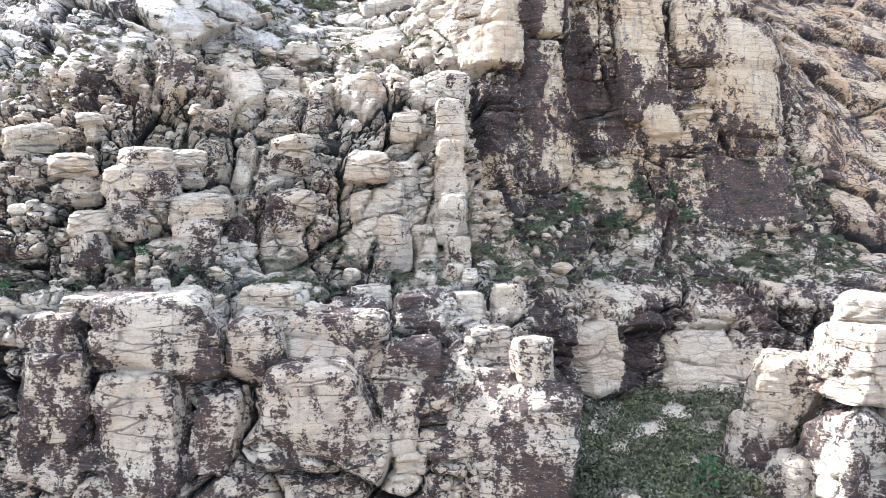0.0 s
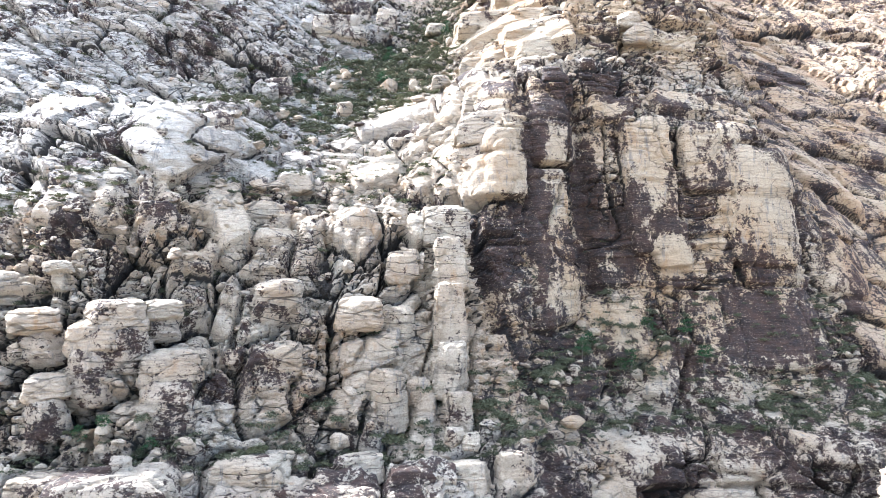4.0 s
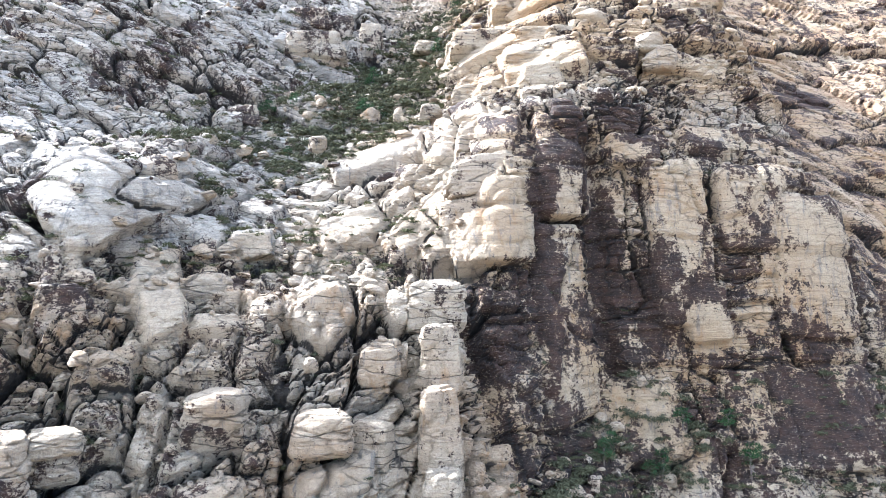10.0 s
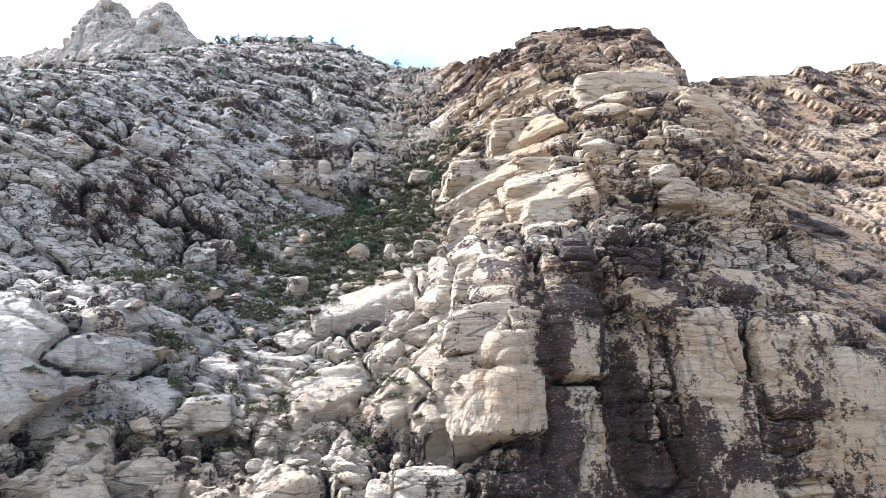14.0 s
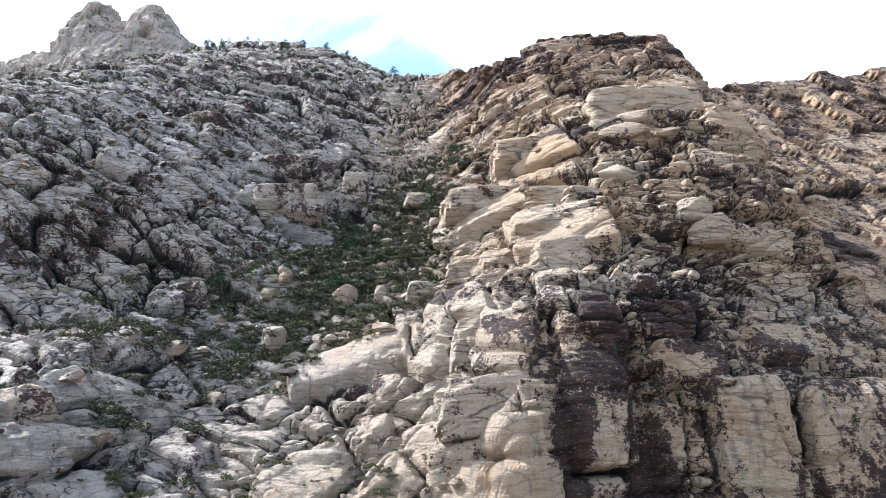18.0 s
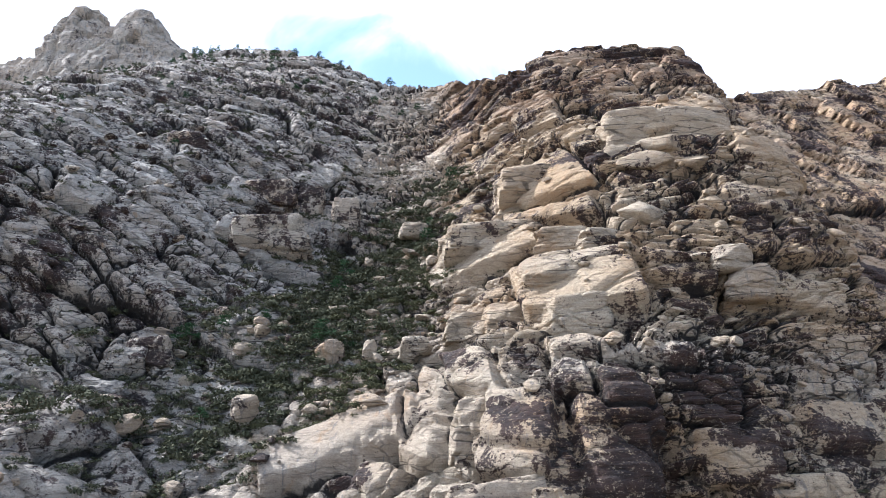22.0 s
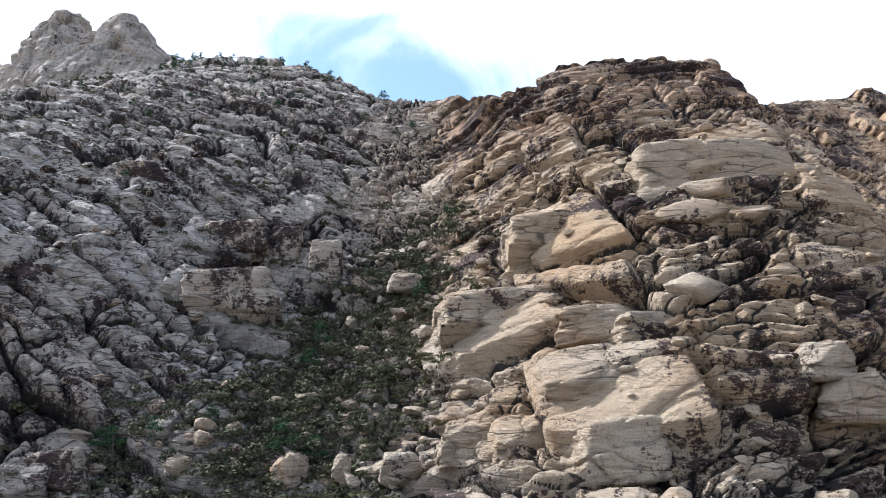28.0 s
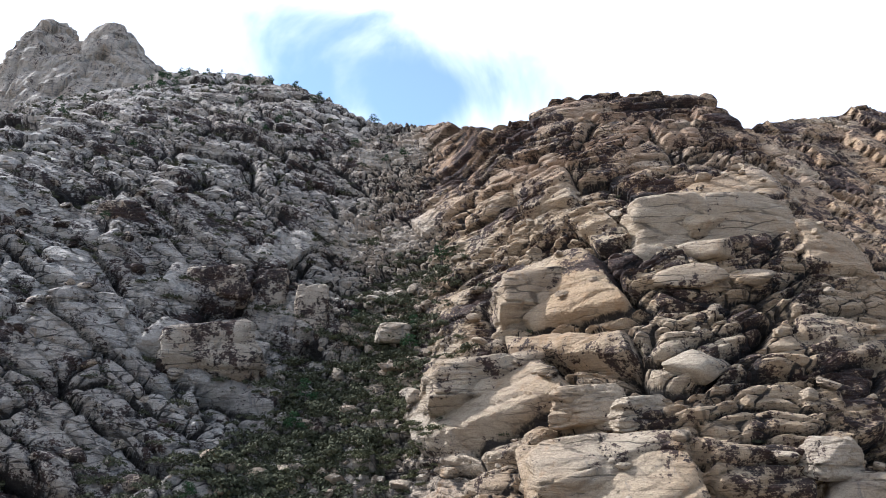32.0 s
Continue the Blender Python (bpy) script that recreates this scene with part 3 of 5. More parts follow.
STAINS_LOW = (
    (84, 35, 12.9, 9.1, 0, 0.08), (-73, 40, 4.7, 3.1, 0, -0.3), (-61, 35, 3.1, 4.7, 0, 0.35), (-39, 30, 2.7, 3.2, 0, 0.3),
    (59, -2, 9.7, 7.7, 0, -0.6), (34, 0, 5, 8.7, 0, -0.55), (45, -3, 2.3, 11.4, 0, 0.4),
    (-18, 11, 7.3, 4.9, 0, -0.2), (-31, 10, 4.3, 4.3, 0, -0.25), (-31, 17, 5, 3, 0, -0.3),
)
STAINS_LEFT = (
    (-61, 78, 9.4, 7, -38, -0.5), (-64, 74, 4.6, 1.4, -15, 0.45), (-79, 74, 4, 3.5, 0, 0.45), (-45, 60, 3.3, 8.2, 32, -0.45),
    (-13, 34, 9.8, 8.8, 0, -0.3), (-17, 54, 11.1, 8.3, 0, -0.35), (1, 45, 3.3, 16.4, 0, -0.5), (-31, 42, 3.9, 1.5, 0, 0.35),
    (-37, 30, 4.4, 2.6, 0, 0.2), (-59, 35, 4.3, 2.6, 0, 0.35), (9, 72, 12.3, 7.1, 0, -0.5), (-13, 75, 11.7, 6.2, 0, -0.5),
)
STAINS = (STAINS_SHADE_WALL, STAINS_WALL_HIGH, STAINS_PYRAMID, STAINS_CREST, STAINS_LOW, STAINS_LEFT)


def local(x, z, row):
    ca, sa = math.cos(radians(row[4])), math.sin(radians(row[4]))
    dx, dz = x - row[0], z - row[1]
    return dx * ca + dz * sa, dz * ca - dx * sa


def relief():
    """Pushes the lofted surface out into jointed blocks, slabs and ledges. Returns the points, the stone's values at each, and the zones."""
    p = np.stack([GX, GY, GZ], -1).reshape(-1, 3)
    zone = zones()
    warp = np.stack([fbm(p / 21, 3, 11), fbm(p / 21, 3, 12), fbm(p / 21, 3, 13)], -1) - 0.5
    rag = np.stack([fbm(p / 5, 3, 14), fbm(p / 5, 3, 15)], -1) - 0.5
    open_ = np.clip((fbm(p / 17, 3, 23) - 0.40) * 6, 0.12, 1)          # how far the joints gape
    push = np.zeros(len(p))
    tone = np.zeros(len(p))
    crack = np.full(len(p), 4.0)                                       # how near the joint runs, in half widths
    for n, (kind, (wander, sets)) in enumerate(ROCK_KINDS.items()):
        w = zone[kind]
        on = w > 0.004
        q = p[on] + warp[on] * wander * 2.2
        q[:, 0] += rag[on, 0] * 0.8
        q[:, 2] += rag[on, 1] * 0.6
        x, z = q[:, 0] + 0.15 * q[:, 1], q[:, 2] + 0.32 * q[:, 1]
        r = np.zeros(len(x))
        split = np.full(len(x), 4.0)
        for k, (su, sv, slant, step, lean_, worn, half, deep) in enumerate(sets):
            ca, sa = math.cos(radians(slant)), math.sin(radians(slant))
            edge, own, lean = joints((x * ca + z * sa) / su, (z * ca - x * sa) / sv, 300 + 10 * n + k)
            gap = edge * min(su, sv)                                  # metres, about, to the joint
            r += step * (own - 0.5) + lean_ * lean - worn * np.clip(1 - gap / (0.5 + 0.9 * worn), 0, 1) ** 2
            r -= deep * np.clip(1 - gap / (half * 2), 0, 1) * (open_[on] if k else 0.35 + 0.65 * open_[on])
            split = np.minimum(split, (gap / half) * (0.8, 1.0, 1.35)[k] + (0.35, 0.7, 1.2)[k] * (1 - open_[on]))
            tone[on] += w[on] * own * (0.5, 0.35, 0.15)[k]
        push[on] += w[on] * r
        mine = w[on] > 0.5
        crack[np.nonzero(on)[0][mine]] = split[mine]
    # beds stand out as thin ribs
    rib = fbm((p + warp * 4) * np.array([0.03, 0.03, 0.9]), 4, 31) - 0.5
    push += rib * (0.9 + 1.3 * zone["wall"] + 0.8 * zone["tier"] + 1.2 * zone["slab"] + 0.5 * zone["far"])
    for kind, tilt, levels, depth in (("wall", 0.0, (27, 43.5, 56, 71, 86), 1.6), ("low", 0.0, (-8, 2.5, 9.5, 15), 1.6), ("slab", 0.30, (96, 106, 117, 128, 141, 156, 174), 2.4),
                                      ("buttress", 0.05, (29, 38, 47, 55), 1.2), ("tier", -0.04, (27, 36, 45), 1.4), ("white", 0.10, (66, 79, 88), 1.4)):
        h = p[:, 2] - tilt * p[:, 0] + warp[:, 2] * 6
        near = np.min([np.abs(h - z0) for z0 in levels], axis=0)
        push -= zone[kind] * depth * np.clip(1 - near / 0.6, 0, 1) * (0.25 + 0.75 * open_)
        push += zone[kind] * 0.6 * np.clip(1 - np.abs(near - 1.4) / 0.9, 0, 1)
    still = np.ones(len(p))
    for rows in PLATES:
        for row in rows:
            reach = 1.5 + max(row[2], row[3])
            on = np.nonzero((np.abs(p[:, 0] - row[0]) < reach + 2) & (np.abs(p[:, 2] - row[1]) < reach + 2))[0]
            u, v = local(p[on, 0] + rag[on, 0] * 1.5 + warp[on, 0] * 2.5, p[on, 2] + rag[on, 1] * 1.2 + warp[on, 2] * 2.5, row)
            corner = 0.35 * min(row[2], row[3])
            du, dv = np.abs(u) - row[2] + corner, np.abs(v) - row[3] + corner
            out = np.hypot(np.maximum(du, 0), np.maximum(dv, 0)) + np.minimum(np.maximum(du, dv), 0) - corner        # below 0 inside
            inside = np.clip(-out / 0.9, 0, 1)
            dome = np.clip(-out / (0.5 * min(row[2], row[3]) + 0.8), 0, 1)
            push[on] = push[on] * (1 - inside * (1 - row[6]) * 0.9) + row[5] * (0.72 * inside + 0.28 * (1 - (1 - dome) ** 2)) - 1.5 * np.clip(1 - np.abs(out - 0.2) / 0.8, 0, 1) * (0.1 + 0.9 * open_[on])
            still[on] = np.minimum(still[on], 1 - inside * (1 - row[6]))
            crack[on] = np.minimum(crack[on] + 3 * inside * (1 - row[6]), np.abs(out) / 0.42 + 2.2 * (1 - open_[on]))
    push += (fbm(p / 1.6, 3, 41) - 0.5) * (0.15 + 0.35 * still)
    push += (fbm(p / 34, 3, 51) - 0.5) * (5.0 - 2.5 * zone["wall"] - 2.5 * zone["slab"])
    n = NRM.reshape(-1, 3).copy()
    n[:, 2] = n[:, 2] * 0.8
    mottle = fbm(p / 40, 3, 81) - 0.5
    values = {   # varnish, warmth, grey; left's varnish holds some of the slope's shade besides dark lichen
        "low": (0.60, 0.55, 0.28), "tier": (0.54, 0.66, 0.30), "buttress": (0.26, 0.62, 0.36), "wall": (0.66, 0.78, 0.38), "white": (0.24, 0.60, 0.28),
        "slab": (0.55, 0.86, 0.14), "left": (0.53, 0.22, 0.44), "far": (0.60, 1.0, 0.08), "rubble": (0.42, 0.46, 0.46),
    }
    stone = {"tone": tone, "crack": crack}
    for i, key in enumerate(("varnish", "warm", "grey")):
        stone[key] = sum(zone[k] * v[i] for k, v in values.items()) + (mottle * 0.45 if i < 2 else 0)
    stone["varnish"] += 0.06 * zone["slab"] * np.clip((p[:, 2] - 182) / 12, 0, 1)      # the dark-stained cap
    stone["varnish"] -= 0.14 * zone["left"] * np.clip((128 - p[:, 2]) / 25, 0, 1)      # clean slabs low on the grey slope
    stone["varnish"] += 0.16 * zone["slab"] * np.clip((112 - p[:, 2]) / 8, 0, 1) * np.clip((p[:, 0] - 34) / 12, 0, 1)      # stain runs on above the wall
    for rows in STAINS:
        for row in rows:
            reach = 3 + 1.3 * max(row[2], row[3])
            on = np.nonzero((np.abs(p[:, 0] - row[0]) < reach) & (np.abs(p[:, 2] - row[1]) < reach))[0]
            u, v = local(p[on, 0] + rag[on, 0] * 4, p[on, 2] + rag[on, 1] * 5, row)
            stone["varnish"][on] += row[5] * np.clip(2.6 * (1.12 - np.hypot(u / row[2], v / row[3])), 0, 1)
    stone["slant"] = zone["left"]
    stone["red"] = 0.42 * zone["far"] + zone["slab"] * (0.05 + 0.5 * np.clip((p[:, 2] - 170) / 22, 0, 1))
    stone["broken"] = (0.3 + 0.7 * still) * (1 - 0.35 * zone["white"] - 0.3 * zone["slab"])
    stone["warm"] = np.clip(stone["warm"], 0, 1)
    return p + n * push[:, None], stone, zone


POINTS, STONE, ZONE = relief()
ROWS_N, COLS_N = GX.shape
ZONE = {k: a.reshape(ROWS_N, COLS_N) for k, a in ZONE.items()}
GRID = POINTS.reshape(ROWS_N, COLS_N, 3)
STONE = {k: a.reshape(ROWS_N, COLS_N).astype(np.float32) for k, a in STONE.items()}


def sheet(name, r0, r1, c0, c1):
    """One formation, cut out of the mountainside."""
    r1, c1 = min(r1, ROWS_N - 1), min(c1, COLS_N - 1)
    pts = GRID[r0:r1 + 1, c0:c1 + 1].reshape(-1, 3)
    w, h = c1 - c0 + 1, r1 - r0 + 1
    a = (np.arange(h - 1)[:, None] * w + np.arange(w - 1)[None, :]).ravel()
    quads = np.stack([a, a + 1, a + w + 1, a + w], -1).astype(np.int32)
    me = bpy.data.meshes.new(name)
    me.vertices.add(len(pts))
    me.vertices.foreach_set("co", pts.astype(np.float32).ravel())
    me.loops.add(quads.size)
    me.loops.foreach_set("vertex_index", quads.ravel())
    me.polygons.add(len(quads))
    me.polygons.foreach_set("loop_start", np.arange(0, quads.size, 4, dtype=np.int32))
    me.polygons.foreach_set("use_smooth", np.zeros(len(quads), dtype=bool))
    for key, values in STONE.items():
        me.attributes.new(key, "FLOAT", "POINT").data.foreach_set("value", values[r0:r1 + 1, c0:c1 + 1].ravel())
    me.update(calc_edges=True)
    me.materials.append(ROCK)
    return new(name, me)


EDGE = np.concatenate([[0], np.cumsum(BAND_ROWS)])


def col_at(x):
    return int(np.searchsorted(COLS, x))


# name, first and last knot, from side to side, label, category
FORMATIONS = (
    ("low_cliff", 0, 3, -420, 20, "low pale cliff of rounded blocks with dark varnish and deep joints", "cliff"),
    ("canyon_alcove", 0, 3, 20, 420, "smooth waterworn canyon wall with black streaks below a ledge", "cliff"),
    ("hoodoo_cliff", 3, 6, -420, -24, "tier of knobbly tan sandstone hoodoos with purple varnish", "cliff"),
    ("buttress", 3, 6, -24, 12, "pale cracked sandstone buttress of stacked upright blocks", "cliff"),
    ("varnished_wall", 3, 7, 12, 106, "tall upright sandstone wall streaked with purple-black varnish", "cliff"),
    ("right_canyon_side", 3, 10, 106, 420, "rugged reddish sandstone canyon side behind the big wall", "cliff"),
    ("white_slabs", 6, 8, -24, 12, "bright white bulging sandstone slabs split by slanting cracks", "rock slab"),
    ("summit_pyramid", 7, 10, 12, 106, "tan layered sandstone pyramid with smooth slabs and dark patches", "rock peak"),
    ("grey_slope", 6, 10, -420, -24, "shaded grey rocky slope of slanting broken blocks", "mountain slope"),
    ("gully", 8, 10, -24, 12, "boulder-strewn gully leading up to the notch in the skyline", "gully"),
)
FORMS = {}
for fname, k0, k1, x0, x1, flabel, fcat in FORMATIONS:
    FORMS[fname] = tagged(sheet(fname, EDGE[k0], EDGE[k1], col_at(x0), col_at(x1)), flabel, fcat, kind="structure")


def desert_floor():
    n = Nodes("desert_floor")
    col = n.mix(n.step(n.noise(0.05, 5), 0.35, 0.65), (0.30, 0.235, 0.17), (0.40, 0.33, 0.25))
    col = n.mix(n.step(n.noise(1.3, 6, 0.7), 0.48, 0.62, 0.0, 0.6), col, (0.16, 0.13, 0.10))
    col = n.mix(n.step(n.noise(0.22, 6, 0.7), 0.54, 0.60, 0.0, 0.8), col, (0.07, 0.075, 0.05))
    n.put(n.bsdf.inputs["Base Color"], col)
    n.bsdf.inputs["Roughness"].default_value = 0.95
    n.bump(n.noise(0.8, 8, 0.7), 1.0, 0.6)
    return n.mat


def simple_ground():
    """The canyon floor before the cliff, reaching out to the horizon behind the camera."""
    xs = np.concatenate([[-3000, -1200, -600], np.arange(-280, 300, 6.0), [600, 1200, 3000]])
    ys = np.concatenate([[-3000, -1000, -300], np.arange(-120, 190, 5.0)])
    x, y = np.meshgrid(xs, ys)
    z = -30 + 0.02 * np.maximum(y, 0) + 5 * (fbm(np.stack([x, y, x * 0], -1).reshape(-1, 3) / 25, 3, 61).reshape(x.shape) - 0.5)
    z += np.clip((y - 104) * 0.30, 0, 17) * np.clip((x - 14) / 8, 0, 1) * np.clip((98 - x) / 10, 0, 1)      # the side canyon's floor
    w, h = len(xs), len(ys)
    a = (np.arange(h - 1)[:, None] * w + np.arange(w - 1)[None, :]).ravel()
    me = bpy.data.meshes.new("ground")
    me.from_pydata(np.stack([x, y, z], -1).reshape(-1, 3).tolist(), [], np.stack([a, a + 1, a + w + 1, a + w], -1).tolist())
    me.materials.append(desert_floor())
    return tagged(new("ground", me), "stony canyon floor below the cliffs", "ground", kind="structure")


simple_ground()


# ---- shaping loose rock ----
def mesh_of(name, verts, faces, material, smooth=False):
    me = bpy.data.meshes.new(name)
    me.from_pydata([tuple(v) for v in verts], [], [tuple(int(i) for i in f) for f in faces])
    me.polygons.foreach_set("use_smooth", np.full(len(me.polygons), smooth))
    me.materials.append(material)
    me.update()
    return me


def ico(level):
    bm = bmesh.new()
    bmesh.ops.create_icosphere(bm, subdivisions=level, radius=1.0)
    v = np.array([x.co[:] for x in bm.verts])
    f = [[x.index for x in y.verts] for y in bm.faces]
    bm.free()
    return v, f


def boulder_shape(level, seed, flats=10):
    """A broken boulder: a ball cut by flats, its corners worn."""
    rng = np.random.default_rng(seed)
    v, f = ico(level)
    v = v * (1 + 0.10 * (fbm(v * 1.3 + seed * 3.1, 2, seed)[:, None] - 0.5))
    for _ in range(flats):
        d = rng.normal(size=3)
        d /= np.linalg.norm(d)
        over = v @ d - rng.uniform(0.42, 0.76)
        v = v - np.outer(np.maximum(over, 0) * 0.93, d)
    v = v + (fbm(v * 3.0 + 7, 3, seed + 5)[:, None] - 0.5) * 0.10 * v
    return v * np.array([1.0, 0.9, 0.82]), f


def block_shape(seed, power=6.0, n=30):
    """A weathered joint block: a broken box with worn edges, bedding ledges, splits and a battered skin."""
    rng = np.random.default_rng(seed)
    t = np.tan(np.linspace(-0.72, 0.72, n)) / math.tan(0.72)
    verts, faces, index = [], [], {}

    def at(p):
        key = tuple(np.round(p, 5))
        if key not in index:
            index[key] = len(verts)
            verts.append(p)
        return index[key]

    for axis in range(3):
        for sgn in (-1, 1):
            for i in range(n - 1):
                for j in range(n - 1):
                    q = []
                    for a, b in ((i, j), (i + 1, j), (i + 1, j + 1), (i, j + 1)):
                        p = np.zeros(3)
                        p[axis], p[(axis + 1) % 3], p[(axis + 2) % 3] = sgn, t[a], t[b]
                        q.append(at(p))
                    faces.append(q if sgn > 0 else q[::-1])
    v = np.array(verts)
    v = v / (np.sum(np.abs(v) ** power, axis=1) ** (1 / power))[:, None]
    v[:, :2] *= 1 - 0.13 * rng.random() * (v[:, 2:3] + 1)                 # narrower on top
    v[:, 0] += v[:, 2] * rng.uniform(-0.12, 0.12)
    for _ in range(7):
        d = rng.normal(size=3) * np.array([1, 0.8, 0.8])
        d /= np.linalg.norm(d)
        over = np.maximum(v @ d - rng.uniform(0.80, 1.2), 0)
        v = v - np.outer(over * 0.97, d)
    shape = 1 + 0.10 * (fbm(v * 1.0 + seed * 5.3, 3, seed) - 0.5) + 0.06 * (fbm(v * 5 + seed, 3, seed + 9) - 0.5)
    bend = v + 0.25 * (fbm(v * 1.3 + seed, 2, seed + 2)[:, None] - 0.5)
    shape += 0.13 * (fbm(np.stack([bend[:, 0] * 0.4, bend[:, 1] * 0.4, bend[:, 2] * 5.5 + seed], -1), 3, seed + 3) - 0.5)
    c, own, face = blocks(bend * np.array([1.0, 1.0, 1.3]) + seed, seed, 1.0)
    shape += (own - 0.5) * 0.09 + face * 0.10 - 0.09 * np.clip(1 - c / 0.07, 0, 1)
    return v * shape[:, None], faces


STONES = {}     # shared meshes, by stone


def stones(kind, material):
    if (kind, material.name) not in STONES:
        made = []
        for k in range(8):
            if kind == "block":
                v, f = block_shape(11 + k, 6 + 0.8 * k)
            elif kind == "knob":
                v, f = block_shape(71 + k, 3.4 + 0.4 * k)
            elif kind == "boulder":
                v, f = boulder_shape(3, 31 + k, 12)
            else:
                v, f = boulder_shape(2, 51 + k, 9)
            made.append(mesh_of(kind, v, f, material, kind != "stone"))
        STONES[(kind, material.name)] = made
    return STONES[(kind, material.name)]


UP = normals_of(GRID[..., 0], GRID[..., 1], GRID[..., 2])
UP = UP * np.sign(-UP[..., 1:2] * 0.5 + UP[..., 2:3] + 1e-6)
SOFT = np.stack([box_blur(GRID[..., k], 6) for k in range(3)], -1)
SOFT_UP = normals_of(SOFT[..., 0], SOFT[..., 1], SOFT[..., 2])
SOFT_UP = SOFT_UP * np.sign(SOFT_UP[..., 2:3] - SOFT_UP[..., 1:2] + 1e-6)
HOLLOW = np.sum((SOFT - GRID) * SOFT_UP, axis=-1)              # metres below the smoothed surface: cracks and corners
CELL = np.linalg.norm(np.cross(np.gradient(SOFT, axis=0), np.gradient(SOFT, axis=1)), axis=-1)
FLAT = np.clip((SOFT_UP[..., 2] - 0.45) * 2.5, 0, 1)
rng_place = np.random.default_rng(5)


def pick(weight, count):
    """Random places on the mountainside, more where weight is greater."""
    c = np.cumsum((weight * CELL).ravel())
    return np.unique(np.searchsorted(c, rng_place.random(count) * c[-1]))


def spot(x, y, z):
    """The mountainside's point nearest to a place."""
    return int(np.argmin(np.sum((GRID - np.array([x, y, z])) ** 2, axis=-1)))


def rock(name, kind, material, x, y, z, w, d, h, turn, label, category, group="", lean=0.0, sink=0.42):
    """One loose block, bedded into the mountainside by sink of its depth."""
    k = spot(x, y, z)
    base = GRID.reshape(-1, 3)[k]
    meshes = stones(kind, material)
    ob = new(name, meshes[int(abs(x * 3.7 + z * 1.9 + y)) % len(meshes)])
    out = SOFT_UP.reshape(-1, 3)[k]
    px, py, pz = 0.5 * (x + base[0]), base[1], z
    ob.matrix_world = pose(px + out[0] * d * 0.1, py - d * (0.36 - sink), pz, lean, lean * 0.6, turn) @ Matrix.Diagonal((w / 2, d / 2, h / 2, 1))
    return tagged(ob, label, category, group)


# x, distance, height, width, depth, tall, turn
LOW_BLOCKS = (
    (-62.6, 113.8, 4.7, 11.5, 10, 13, 6), (-47.8, 112.2, -1.6, 13.8, 11, 18, -8), (-31.3, 121.8, 9.6, 9.5, 9, 11.5, 10),
    (-20.6, 116.8, 0.0, 17.5, 12, 16.5, 4), (-19.2, 127.0, 9.8, 19, 12, 11.5, -5), (11.6, 119.3, -4.5, 21.5, 15, 21, -6), (-63.6, 117.3, 12.6, 11.5, 9, 8.5, -12),
    (-7.3, 117.6, -0.7, 5.8, 6, 11, 3), (-4.5, 133.0, 14.2, 11.4, 9, 8, 14),
)
LOW_DARK = (
    (-46.8, 117.9, 12.0, 20, 13, 15.6, 10), (-4.8, 125.1, 6.2, 9.5, 8, 10.5, -4), (-37.1, 115.9, -2.5, 8.3, 8, 12, 8), (-63.4, 114.1, -7.5, 12.7, 10, 11, 4),
    (8.1, 127.3, 7.7, 10.0, 8, 9.5, 9),
)
LEDGE_BLOCKS = (
    (-30.4, 128.7, 17.0, 12.0, 8, 6.0, 2), (12.5, 138.4, 15.3, 6.4, 6, 6.8, 8), (-58.2, 118.2, 17.0, 9.2, 7, 5.5, -6), (4.0, 136.0, 15.0, 8, 7, 5, -10),
    (-14.0, 136.0, 16.5, 9, 7, 4.5, 4),
)
for x, y, z, w, d, h, turn in LOW_BLOCKS:
    row = (x, y, z, w * 1.1, d, h * 1.08, turn)
    rock("joint_block", "block", BLOCK_DARK, *row, "big rounded pale sandstone block with dark varnish, set in a cliff", "rock", "blocks of the low cliff", sink=0.56)
for x, y, z, w, d, h, turn in LOW_DARK:
    row = (x, y, z, w * 1.1, d, h * 1.08, turn)
    rock("varnished_block", "block", BLOCK_DARK, *row, "big block of sandstone coated with purple-black varnish", "rock", "blocks of the low cliff", sink=0.56)
for row in LEDGE_BLOCKS:
    rock("ledge_block", "block", BLOCK_PALE, *row, "squarish pale sandstone block on the rim of a cliff", "rock", "blocks on the ledge", sink=0.56)
HOODOOS = (
    (-45.5, 133.8, 28.5, 10.5, 9, 15, 5), (-58.1, 131.3, 34.4, 9.0, 9, 14, -6), (-78.7, 139.7, 41.0, 9, 9, 17, 8), (-53.8, 134.7, 38.4, 10.3, 9, 12, 12),
    (-66.2, 133.8, 38.4, 7.5, 8, 10, -10), (-62.2, 127.6, 28.2, 7, 7, 10, 4), (-49.0, 140.1, 40.4, 6.4, 6, 7.5, 20),
)
for x, y, z, w, d, h, turn in HOODOOS:
    base = tagged(new("hoodoo"), "knobbly upright sandstone hoodoo with purple varnish", "rock", "hoodoos")
    for piece, dz, ww, hh, text in (("shaft", -0.16, 0.95, 0.68, "purple-varnished lower shaft"), ("cap", 0.27, 1.08, 0.46, "paler rounded cap")):
        ob = rock(piece, "knob", BLOCK_DARK if piece == "shaft" else BLOCK_PALE, x, y, z + dz * h, w * ww, d * ww, h * hh, turn + 40 * dz, text, "", sink=0.55)
        ob.parent = base
